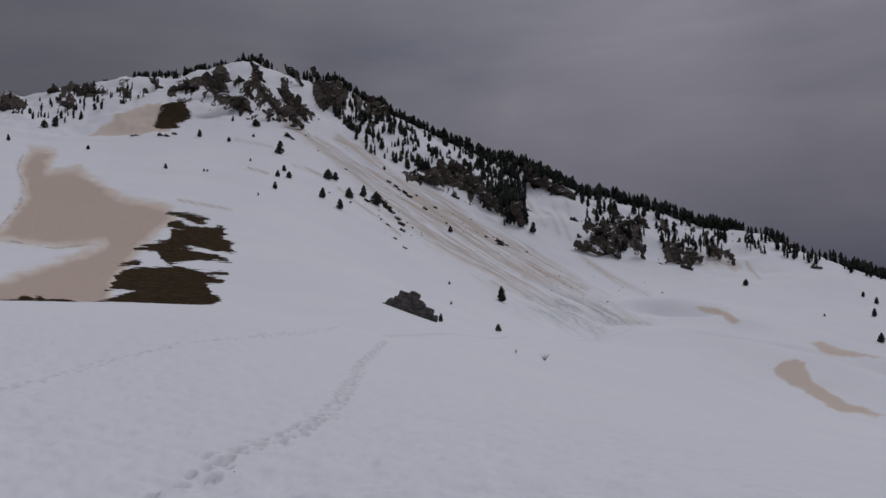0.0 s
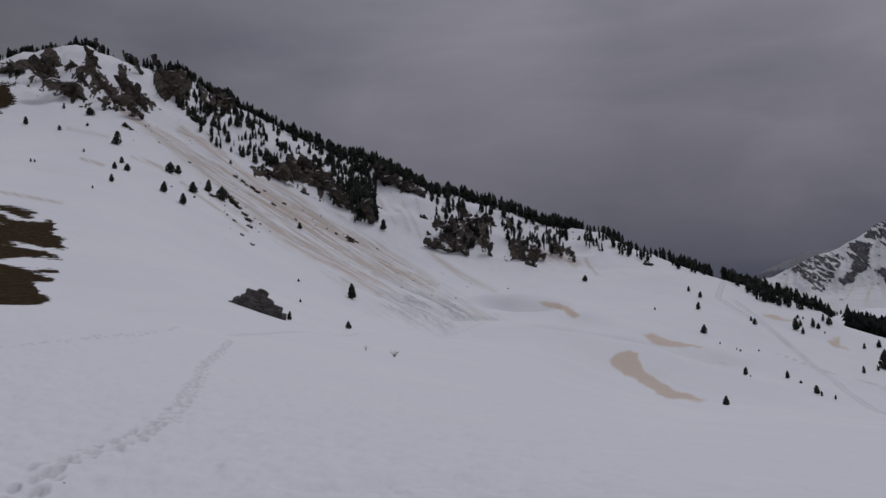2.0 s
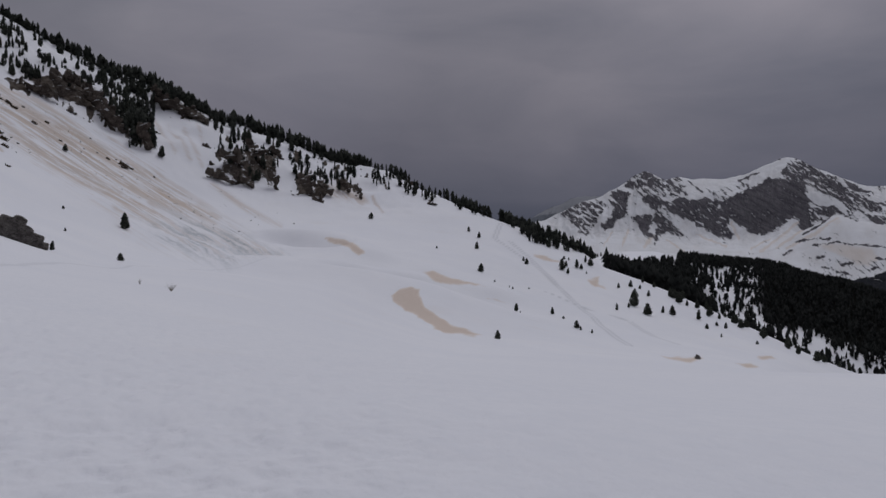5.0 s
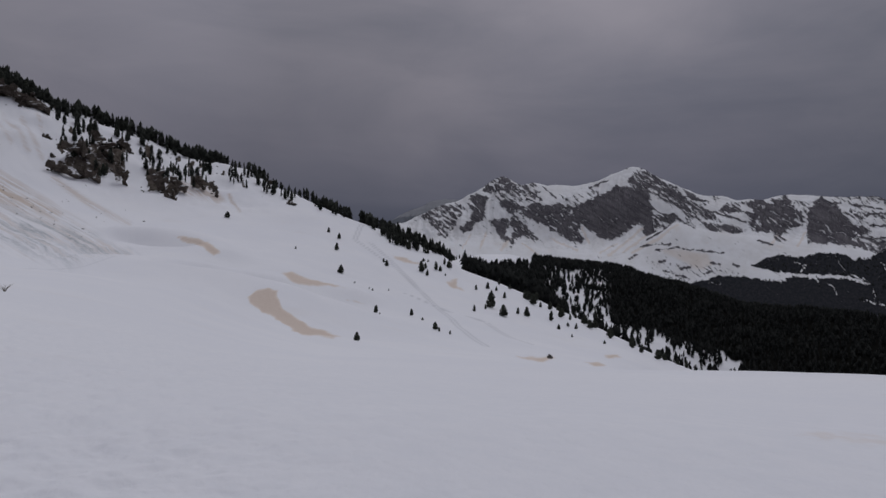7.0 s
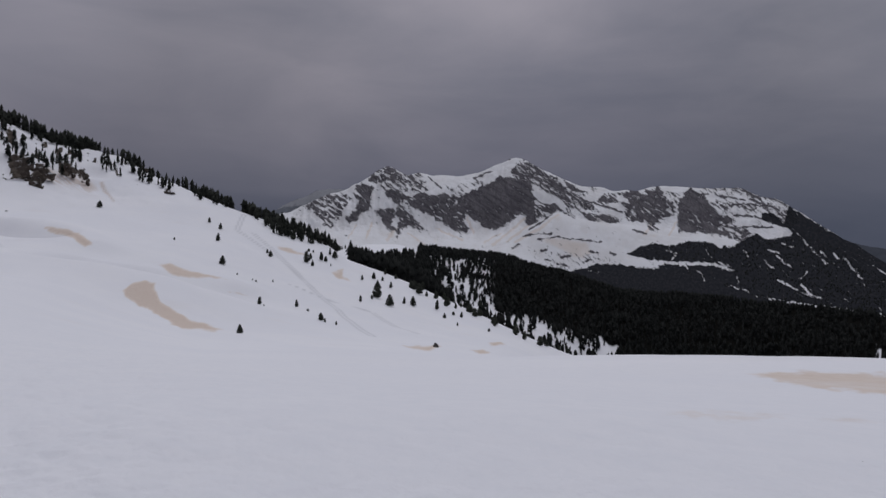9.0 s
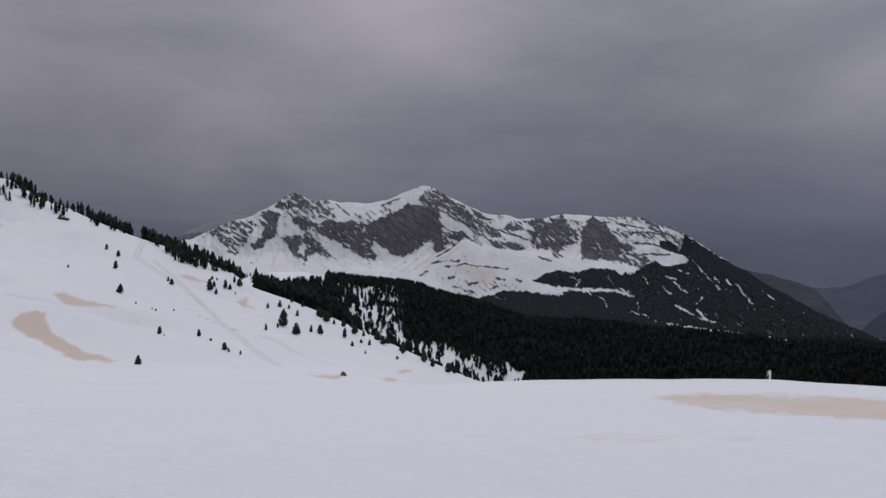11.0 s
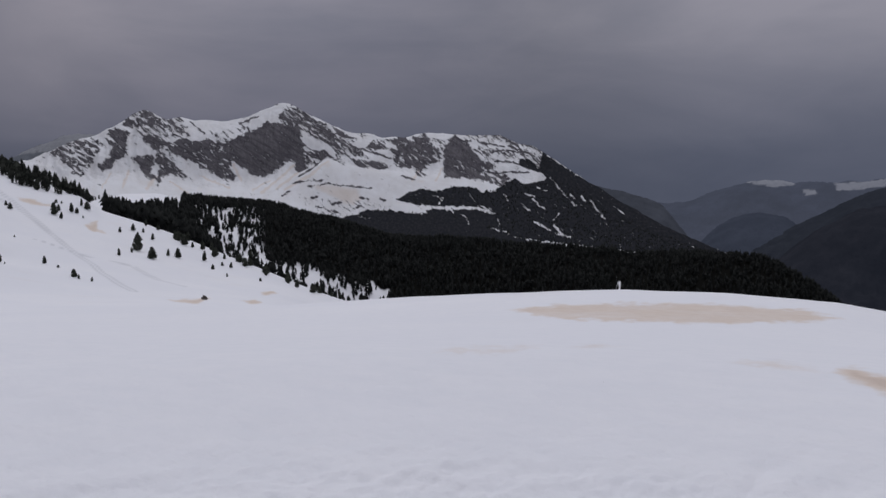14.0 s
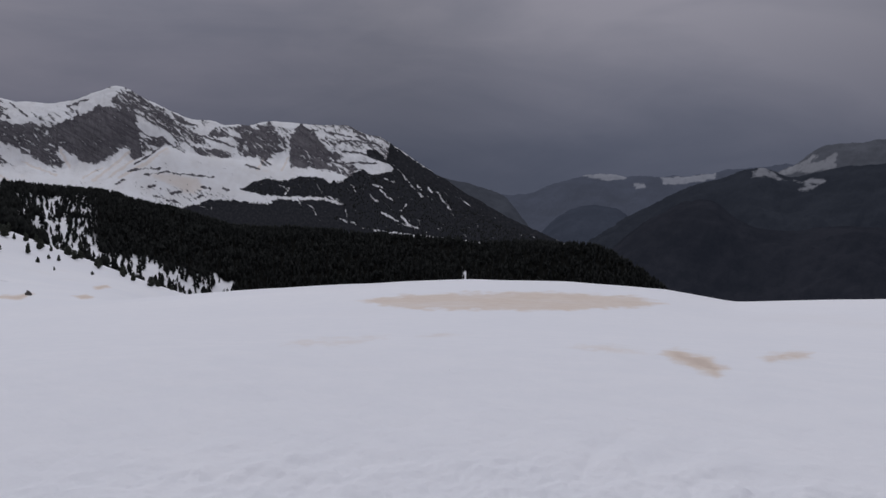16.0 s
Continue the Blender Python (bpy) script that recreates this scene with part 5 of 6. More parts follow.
def mountain_attrs(a, r, rise, zr, steep):
    wa, we = a + 0.10 * fbm(a * 4, rise * 4, 4, 113, 0.6), rise + 0.10 * fbm(a * 4, rise * 4, 4, 114, 0.6)
    # scattered ribs stand out of the upper snow
    cliff = (0.34 + 0.10 * smooth(43, 41, a) + 0.08 * smooth(49, 50.5, a)) * smooth(1.6, 3.2, rise) * smooth(-0.2, 0.15, fbm(a * 0.8, rise * 1.4, 4, 118)) * smooth(-0.4, 0.1, -inside([(41.5, 5.3), (44.5, 5.1), (48, 6.3), (47, 4.9), (44.5, 4.2), (42, 4.3)], a, rise))
    for poly, amount in CLIFFS:
        cliff = np.maximum(cliff, np.minimum(0.5 + inside(poly, wa, we) / 0.45, amount))
    cliff *= smooth(2720, 2860, r)
    for path, width in LEDGES:
        near_it = (a > path[0][0] - 1) & (a < path[-1][0] + 1)
        d, _ = way_dist(path, wa[near_it], we[near_it])
        cliff[near_it] = np.maximum(cliff[near_it], 0.72 * smooth(0.9 * width + 0.05, 0.3 * width, d))
    dusty = np.zeros(a.shape)
    for poly, amount in OCHRE:
        dusty = np.maximum(dusty, amount * smooth(-0.3, 0.3, inside(poly, a, rise)))
    for path, width in FAN_STREAKS:
        lo, hi = min(q[0] for q in path), max(q[0] for q in path)
        near_it = (a > lo - 1) & (a < hi + 1)
        d, _ = way_dist(path, wa[near_it], we[near_it])
        dusty[near_it] = np.maximum(dusty[near_it], 0.85 * smooth(width, 0.2 * width, d))
    dusty = np.maximum(dusty, 0.35 * smooth(0.1, 0.4, fbm(a * 0.9 + rise, rise * 2.4, 5, 117)))
    return {"stone": cliff, "wood": mountain_woods(a, rise), "dust": dusty, "bearing": (a - 28) / 60, "rise": (rise + 10) / 20}


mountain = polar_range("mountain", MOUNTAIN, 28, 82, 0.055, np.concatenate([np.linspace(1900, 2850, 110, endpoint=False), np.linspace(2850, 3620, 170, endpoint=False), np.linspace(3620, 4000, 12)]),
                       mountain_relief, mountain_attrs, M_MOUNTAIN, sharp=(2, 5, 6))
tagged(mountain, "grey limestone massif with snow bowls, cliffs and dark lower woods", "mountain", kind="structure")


def snow_on(a, rise, outlines, seed):
    """Snow fields of a far range, with frayed rims."""
    snow = np.zeros(a.shape)
    wa, we = a + 0.25 * fbm(a * 3, rise * 5, 4, seed + 3), rise + 0.12 * fbm(a * 3, rise * 5, 4, seed + 4)
    for poly in outlines:
        snow = np.maximum(snow, np.clip(0.66 + inside(poly, wa, we) / 0.35, 0, 1))
    return snow


def far_range(name, crest, radius, foot, tint, glow, snowy, seed, label):
    a0, a1 = crest[0][0], crest[-1][0]
    rings = [[(a0, radius * 0.45, -12), (a1, radius * 0.45, -12)], [(a0, radius * 0.75, foot), (a1, radius * 0.75, foot)],
             [(b, radius, e) for b, e in crest], [(b, radius + 140, e - 1.5) for b, e in crest]]
    mat_far = distance_material(name + "_painted_haze", tint, glow, (0.20, 0.20, 0.213))
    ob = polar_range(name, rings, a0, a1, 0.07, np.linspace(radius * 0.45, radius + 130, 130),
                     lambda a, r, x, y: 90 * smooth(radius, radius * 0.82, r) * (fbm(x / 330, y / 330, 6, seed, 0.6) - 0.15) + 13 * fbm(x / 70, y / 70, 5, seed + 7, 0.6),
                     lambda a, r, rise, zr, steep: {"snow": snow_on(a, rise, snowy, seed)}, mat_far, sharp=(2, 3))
    return tagged(ob, label, "mountain", kind="structure")


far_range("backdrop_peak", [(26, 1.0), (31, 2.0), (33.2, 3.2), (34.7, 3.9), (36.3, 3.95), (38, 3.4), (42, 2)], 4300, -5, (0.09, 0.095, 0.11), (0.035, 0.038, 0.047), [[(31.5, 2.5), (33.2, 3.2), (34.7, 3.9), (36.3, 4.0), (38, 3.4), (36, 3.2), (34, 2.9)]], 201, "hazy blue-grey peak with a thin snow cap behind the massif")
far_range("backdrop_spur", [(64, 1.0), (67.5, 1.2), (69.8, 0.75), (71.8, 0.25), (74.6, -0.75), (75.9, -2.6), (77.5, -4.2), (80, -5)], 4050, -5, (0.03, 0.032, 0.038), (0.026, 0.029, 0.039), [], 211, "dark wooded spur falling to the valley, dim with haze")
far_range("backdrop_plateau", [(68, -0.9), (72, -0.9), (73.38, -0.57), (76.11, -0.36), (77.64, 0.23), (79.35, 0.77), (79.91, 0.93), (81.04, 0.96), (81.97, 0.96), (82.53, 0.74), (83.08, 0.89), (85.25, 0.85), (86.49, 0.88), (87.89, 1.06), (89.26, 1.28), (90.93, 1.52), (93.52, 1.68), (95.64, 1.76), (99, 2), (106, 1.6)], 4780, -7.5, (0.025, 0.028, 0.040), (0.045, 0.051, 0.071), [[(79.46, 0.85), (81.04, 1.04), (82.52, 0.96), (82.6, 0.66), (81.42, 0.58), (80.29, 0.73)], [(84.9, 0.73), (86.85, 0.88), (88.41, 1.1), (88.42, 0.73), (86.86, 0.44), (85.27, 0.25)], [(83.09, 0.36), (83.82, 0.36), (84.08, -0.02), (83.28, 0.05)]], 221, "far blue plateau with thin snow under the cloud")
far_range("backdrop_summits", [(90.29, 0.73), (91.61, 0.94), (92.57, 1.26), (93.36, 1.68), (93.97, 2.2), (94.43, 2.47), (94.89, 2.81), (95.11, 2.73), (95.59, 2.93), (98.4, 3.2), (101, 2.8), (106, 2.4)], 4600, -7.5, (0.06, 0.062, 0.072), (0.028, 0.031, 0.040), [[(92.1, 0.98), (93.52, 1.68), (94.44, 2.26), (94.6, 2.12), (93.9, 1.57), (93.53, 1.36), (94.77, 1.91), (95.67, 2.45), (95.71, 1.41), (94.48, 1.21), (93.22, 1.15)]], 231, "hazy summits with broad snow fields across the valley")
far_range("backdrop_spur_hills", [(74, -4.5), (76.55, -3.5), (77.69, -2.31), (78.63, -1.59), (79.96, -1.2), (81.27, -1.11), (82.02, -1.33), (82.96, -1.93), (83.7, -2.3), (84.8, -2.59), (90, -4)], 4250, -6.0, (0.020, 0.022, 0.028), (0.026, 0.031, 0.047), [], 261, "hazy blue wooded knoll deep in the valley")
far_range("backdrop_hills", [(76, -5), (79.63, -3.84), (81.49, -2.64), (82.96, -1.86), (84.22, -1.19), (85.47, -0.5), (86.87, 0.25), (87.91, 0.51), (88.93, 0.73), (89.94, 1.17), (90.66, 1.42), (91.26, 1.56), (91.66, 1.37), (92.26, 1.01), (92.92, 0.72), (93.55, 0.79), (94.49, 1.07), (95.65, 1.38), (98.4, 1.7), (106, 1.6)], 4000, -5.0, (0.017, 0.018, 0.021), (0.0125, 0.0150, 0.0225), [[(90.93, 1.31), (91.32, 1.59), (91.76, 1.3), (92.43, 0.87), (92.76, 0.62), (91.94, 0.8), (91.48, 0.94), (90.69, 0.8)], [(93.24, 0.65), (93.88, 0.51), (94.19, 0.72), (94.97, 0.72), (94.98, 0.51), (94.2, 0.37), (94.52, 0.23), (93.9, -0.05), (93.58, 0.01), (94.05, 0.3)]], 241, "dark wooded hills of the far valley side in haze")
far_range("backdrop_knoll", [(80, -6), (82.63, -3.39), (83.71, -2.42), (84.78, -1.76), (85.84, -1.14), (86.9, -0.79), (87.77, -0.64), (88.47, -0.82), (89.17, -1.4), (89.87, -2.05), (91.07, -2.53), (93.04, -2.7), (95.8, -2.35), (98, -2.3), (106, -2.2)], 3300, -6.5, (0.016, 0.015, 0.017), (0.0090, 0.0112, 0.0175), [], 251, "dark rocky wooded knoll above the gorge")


# ---- rocks ----
def crag_mesh(name, seed, material, blocks=7, rough=0.017):
    """Angular broken blocks grown into one crag, about one metre wide and high, base at z = 0."""
    rng = random.Random(seed)
    whole = bmesh.new()
    for k in range(blocks):
        bm = bmesh.new()
        f = (k + 0.5) / blocks
        cx, h = (f - 0.5) * 0.85 + rng.uniform(-0.08, 0.08), rng.uniform(0.45, 1.0) * (1 - 0.9 * abs(f - rng.uniform(0.3, 0.7)))
        sx, sy = rng.uniform(0.14, 0.30), rng.uniform(0.16, 0.36)
        lean = rng.uniform(-0.25, 0.25)
        for _ in range(16):
            z = rng.uniform(-0.1, 1) * h
            g = 1 - 0.45 * max(z, 0) / h
            bm.verts.new((cx + lean * z + g * rng.uniform(-sx, sx), rng.uniform(-0.15, 0.15) + g * rng.uniform(-sy, sy), z))
        hull = bmesh.ops.convex_hull(bm, input=bm.verts)
        bmesh.ops.delete(bm, geom=[v for v in hull["geom_interior"] if isinstance(v, bmesh.types.BMVert)], context="VERTS")
        bmesh.ops.subdivide_edges(bm, edges=bm.edges, cuts=2, use_grid_fill=True)
        off = Vector((rng.uniform(0, 50), rng.uniform(0, 50), rng.uniform(0, 50)))
        for v in bm.verts:
            v.co += Vector((noise.noise(v.co * 7 + off), noise.noise(v.co * 7 + off + Vector((9, 0, 0))), noise.noise(v.co * 7 + off + Vector((0, 9, 0))))) * rough * 2
        tmp = bpy.data.meshes.new("block")
        bm.to_mesh(tmp)
        bm.free()
        whole.from_mesh(tmp)
        bpy.data.meshes.remove(tmp)
    me = bpy.data.meshes.new(name)
    whole.to_mesh(me)
    whole.free()
    me.materials.append(material)
    return me


CRAG_MESHES = [crag_mesh("rock_outcrop", 300 + k, M_ROCK, 5 + k % 4) for k in range(9)]
random.seed(11)
for n, (ra, re, rw, rh, dip) in enumerate(ROCKS):
    r, p = spot(ra, re, 120.0)
    w, h = r * radians(rw), r * radians(rh) * 1.1
    ob = new("rock_outcrop", CRAG_MESHES[n % 9])
    if dip > 15:
        # a rib: longer than thick, running down the fall of the slope
        s, thick = max(w, h) * 1.15, min(w, h) * 0.9
        up = 0.5 * s * math.sin(radians(dip))
        ob.matrix_world = pose(p.x, p.y, p.z + up - 0.15 * h, random.uniform(-8, 8), dip + random.uniform(-8, 8), -ra + random.uniform(-12, 12)) @ Matrix.Diagonal((s, 0.8 * w, thick, 1))
    else:
        ob.matrix_world = pose(p.x, p.y, p.z - 0.2 * h, random.uniform(-10, 10), dip + random.uniform(-12, 12), -ra + random.uniform(-25, 25)) @ Matrix.Diagonal((w, 0.9 * w, h * 1.2, 1))
    big = "broad" if rw > 1.5 else "narrow" if rh > rw else "small"
    tagged(ob, f"{big} crag of grey-brown weathered limestone standing out of snow", "rock", "crags of the slope")
    for _ in range(1 if rw > 0.9 else 0):
        ba, be = ra + random.uniform(-0.8, 0.8) * rw, re + random.uniform(-0.25, 0.9) * rh
        r, p = spot(ba, be, 120.0)
        q = r * radians(random.uniform(0.25, 0.55))
        ob = new("rock_outcrop", CRAG_MESHES[random.randrange(9)])
        ob.matrix_world = pose(p.x, p.y, p.z - 0.2 * q, random.uniform(-20, 20), random.uniform(-20, 20), random.uniform(0, 360)) @ Matrix.Diagonal((q * random.uniform(0.8, 1.6), q, q * random.uniform(0.6, 1.2), 1))
        tagged(ob, "small block of grey-brown weathered limestone standing out of snow", "rock", "crags of the slope")

r, p = spot(-2.46, 0.59, 100.0)


def boulder_mesh(name, blocks, material):
    """Weathered beds of one boulder: rounded, jointed blocks that dip together (x, z, width, height, depth in metres)."""
    rng = random.Random(85)
    whole = bmesh.new()
    for x, z, w, h, deep in blocks:
        bm = bmesh.new()
        bmesh.ops.create_cube(bm, size=1.0)
        for v in bm.verts:
            v.co = Vector((v.co.x * w * rng.uniform(0.85, 1.1), v.co.y * deep * rng.uniform(0.8, 1.1), v.co.z * h * rng.uniform(0.85, 1.15)))
        bmesh.ops.bevel(bm, geom=bm.edges[:] + bm.verts[:], offset=0.24 * min(w, h), segments=3, profile=0.6, affect="EDGES")
        bmesh.ops.subdivide_edges(bm, edges=[e for e in bm.edges if e.calc_length() > 0.35], cuts=3, use_grid_fill=True)
        off = Vector((rng.uniform(0, 50), rng.uniform(0, 50), rng.uniform(0, 50)))
        turn = Euler((rng.uniform(-0.1, 0.1), 0.36 + rng.uniform(-0.12, 0.12), rng.uniform(-0.2, 0.2))).to_matrix()
        for v in bm.verts:
            c = v.co * 1.6 + off
            v.co += Vector((noise.noise(c), noise.noise(c + Vector((9, 0, 0))), noise.noise(c + Vector((0, 9, 0))))) * 0.16 + Vector((noise.noise(c * 4), 0, noise.noise(c * 4 + Vector((5, 0, 0))))) * 0.05
            v.co = turn @ v.co + Vector((x, rng.uniform(-0.02, 0.02), z))
        tmp = bpy.data.meshes.new("bed")
        bm.to_mesh(tmp)
        bm.free()
        whole.from_mesh(tmp)
        bpy.data.meshes.remove(tmp)
    me = bpy.data.meshes.new(name)
    whole.to_mesh(me)
    whole.free()
    me.materials.append(material)
    # grown together into one body
    rough = new(name, me)
    grown = rough.modifiers.new("grown", "REMESH")
    grown.mode, grown.voxel_size = "VOXEL", 0.085
    one = bpy.data.meshes.new_from_object(rough.evaluated_get(bpy.context.evaluated_depsgraph_get()))
    bpy.data.objects.remove(rough)
    return one


BEDS = [(-2.0, 1.75, 1.5, 1.1, 3.0), (-0.45, 2.75, 1.7, 1.0, 3.0), (0.65, 2.6, 1.5, 1.2, 3.2), (-0.9, 1.9, 2.2, 1.1, 3.8), (1.0, 1.7, 2.2, 1.2, 3.8), (-0.4, 1.05, 3.4, 1.1, 4.4), (2.1, 0.75, 2.0, 1.4, 3.8), (1.3, 0.25, 3.0, 1.2, 4.2), (2.95, -0.25, 1.3, 1.3, 3.0), (-2.9, 1.45, 1.0, 0.7, 2.0), (-3.9, 1.75, 1.7, 0.3, 1.2), (0.3, 0.4, 3.2, 1.2, 4.4), (-1.6, 0.9, 2.6, 1.2, 4.0)]
lone = new("lone_rock", boulder_mesh("lone_rock", BEDS, M_BOULDER))
lone.matrix_world = pose(p.x, p.y + 2.4, p.z - 0.80, 0, 0, 2) @ Matrix.Diagonal((1.12, 1.05, 1.16, 1))
tagged(lone, "large cracked grey boulder half buried in the snow slope", "rock")
r, p = spot(42.9, -7.05, 100.0)
small = new("small_rock", crag_mesh("small_rock", 78, M_BOULDER, 5))
small.matrix_world = pose(p.x, p.y, p.z - 0.3, 0, 0, 40) @ Matrix.Diagonal((3.2, 2.6, 1.5, 1))
tagged(small, "small dark rock on a patch of dusty snow", "rock")
for (sa, se), size in zip([(-14.05, -10.26), (-20.5, -10.2), (-17.0, -8.2), (70.9, -12.83), (-3.0, -5.6)], [0.085, 0.05, 0.04, 0.035, 0.04]):
    r, p = spot(sa, se, 4.0)
    pebble = new("pebble", crag_mesh("pebble", 90, M_BOULDER, 2))
    pebble.matrix_world = pose(p.x, p.y, p.z - 0.25 * size, 0, 0, 60 * sa) @ Matrix.Diagonal((size, 0.8 * size, 0.7 * size, 1))
    tagged(pebble, "small brown stone lying on the trodden snow", "stone", "stones on the snow")



def turf_clump(seed):
    """A torn sod: a low ragged mound, a metre long, with stubble on it."""
    rng = random.Random(seed)
    bm = bmesh.new()
    rings = []
    for k in range(4):
        f = k / 3
        rings.append([bm.verts.new((0.5 * (1 - 0.8 * f * f) * math.cos(q) * rng.uniform(0.7, 1.15), 0.3 * (1 - 0.8 * f * f) * math.sin(q) * rng.uniform(0.7, 1.2), -0.12 + 0.34 * f * rng.uniform(0.7, 1.2))) for q in [math.pi * s / 6 for s in range(12)]])
    for lo, hi in zip(rings, rings[1:]):
        for s in range(12):
            bm.faces.new((lo[s], lo[(s + 1) % 12], hi[(s + 1) % 12], hi[s]))
    bm.faces.new(rings[-1])
    for _ in range(40):
        x, y, h = rng.uniform(-0.4, 0.4), rng.uniform(-0.2, 0.2), rng.uniform(0.1, 0.3)
        c = Vector((x, y, 0.1))
        tip = c + Vector((rng.uniform(-0.15, 0.15), rng.uniform(-0.15, 0.05), h))
        bm.faces.new([bm.verts.new(c + Vector((0.04, 0, 0))), bm.verts.new(c - Vector((0.04, 0.02, 0))), bm.verts.new(tip)])
    me = bpy.data.meshes.new("turf_clump")
    bm.to_mesh(me)
    bm.free()
    me.materials.append(M_TURF)
    return me


TURF_MESHES = [turf_clump(600 + k) for k in range(5)]
random.seed(17)
for n, (ta, te, tw) in enumerate([(-4.65, 8.59, 0.63), (-4.33, 8.2, 0.79), (-4, 7.84, 0.79), (-3.68, 7.57, 0.56), (-3.24, 7.1, 0.56), (-3, 6.7, 0.63), (-2.88, 6.23, 0.48), (-3.39, 5.67, 0.32), (-2.71, 4.99, 0.36), (-3.92, 6.65, 0.32), (-3.37, 9.39, 0.40), (-3.86, 9.7, 0.40), (-2.73, 8.96, 0.48), (-2.41, 8.65, 0.48), (-3.13, 9.16, 0.32), (-1.89, 8.77, 0.24), (-1.28, 7.78, 0.40), (-0.56, 7.9, 0.32), (3.99, 5.42, 0.63), (4.46, 5.22, 0.32), (-11.02, 12.68, 0.48), (-10.62, 12.46, 0.32), (-19.43, 12.12, 0.48), (-18.99, 12.11, 0.40), (-5.76, 8.69, 0.40), (-5.44, 8.38, 0.48), (0.24, 6.75, 0.24), (3.04, 5.83, 0.28), (-6.89, 10.52, 0.24)]):
    r, p = spot(ta, te, 100.0)
    size = r * radians(tw) * 1.15
    ob = new("turf_clump", TURF_MESHES[n % 5])
    ob.matrix_world = pose(p.x, p.y, p.z, random.uniform(-8, 8), random.uniform(18, 36), -ta + random.uniform(-15, 15)) @ Matrix.Diagonal((size, 1.1 * size, 0.9 * size, 1))
    tagged(ob, "dark brown sod of torn turf bared on the snow slope", "turf", "sods on the scree")

# stones strewn down the scree
rng = np.random.default_rng(4)
chunk = np.array([(1, 0, 0), (-1, 0.2, 0), (0.1, 1, 0), (0, -1, 0.1), (0.1, 0, 0.8), (0, 0.1, -0.6)])
chunk_f = np.array([(0, 2, 4), (2, 1, 4), (1, 3, 4), (3, 0, 4), (2, 0, 5), (1, 2, 5), (3, 1, 5), (0, 3, 5)])
V, F = [], []
STREWN = [((-5.0, 8.3), (-2.2, 5.6), 26), ((-3.6, 9.6), (0.5, 7.2), 22), ((-11.0, 13.5), (-4.0, 10.0), 22), ((0.5, 6.6), (12.0, 0.6), 60), ((-7.4, 9.2), (-6.0, 8.2), 8), ((9.6, 4.0), (13.5, 1.8), 14)]
for (a0, e0), (a1, e1), count in STREWN:
    for _ in range(count):
        k = rng.random()
        r, p = spot(a0 + k * (a1 - a0) + rng.normal(0, 0.7), e0 + k * (e1 - e0) + rng.normal(0, 0.35), 100.0)
        s = 0.18 + 0.6 * rng.random() ** 3
        F.append(chunk_f + 6 * len(V))
        V.append(chunk * rng.uniform(0.6, 1.2, (6, 3)) * s + np.array(p) + (0, 0, 0.1))
strewn = new("scree_stones", soup("scree_stones", np.concatenate(V), np.concatenate(F), M_ROCK))
tagged(strewn, "dark stones strewn down the dusty scree chutes", "stones", kind="stuff")


# ---- trees ----
def crown_shape(seed, tiers, sides, slim, blunt=1.6):
    """A dense blunt crown, one metre high: overlapping skirts of uneven boughs."""
    rng = np.random.default_rng(seed)
    V, F = [], []
    for k in range(tiers):
        f = k / tiers
        z0, z1 = 0.03 + 0.82 * f, 0.03 + 0.82 * f + 2.0 / tiers
        rad = slim * (1 - f ** blunt) ** 0.8 * (0.85 + 0.35 * min(f * 3, 1)) * rng.uniform(0.8, 1.15)
        cx, cy = rng.normal(0, 0.16 * slim, 2)
        base = len(V)
        turn = rng.uniform(0, 6.3)
        for s in range(2 * sides):
            w = rad * (rng.uniform(0.85, 1.2) if s % 2 == 0 else rng.uniform(0.62, 0.85))
            a = turn + math.pi * s / sides + rng.normal(0, 0.08)
            V.append((cx + w * math.cos(a), cy + w * math.sin(a), z0 + (rng.uniform(-0.05, 0.02) if s % 2 == 0 else rng.uniform(0.02, 0.06))))
        V.append((cx + rng.normal(0, 0.1 * slim), cy + rng.normal(0, 0.1 * slim), min(z1, rng.uniform(0.95, 1.0))))
        F += [(base + s, base + (s + 1) % (2 * sides), base + 2 * sides) for s in range(2 * sides)]
    return np.array(V), np.array(F)


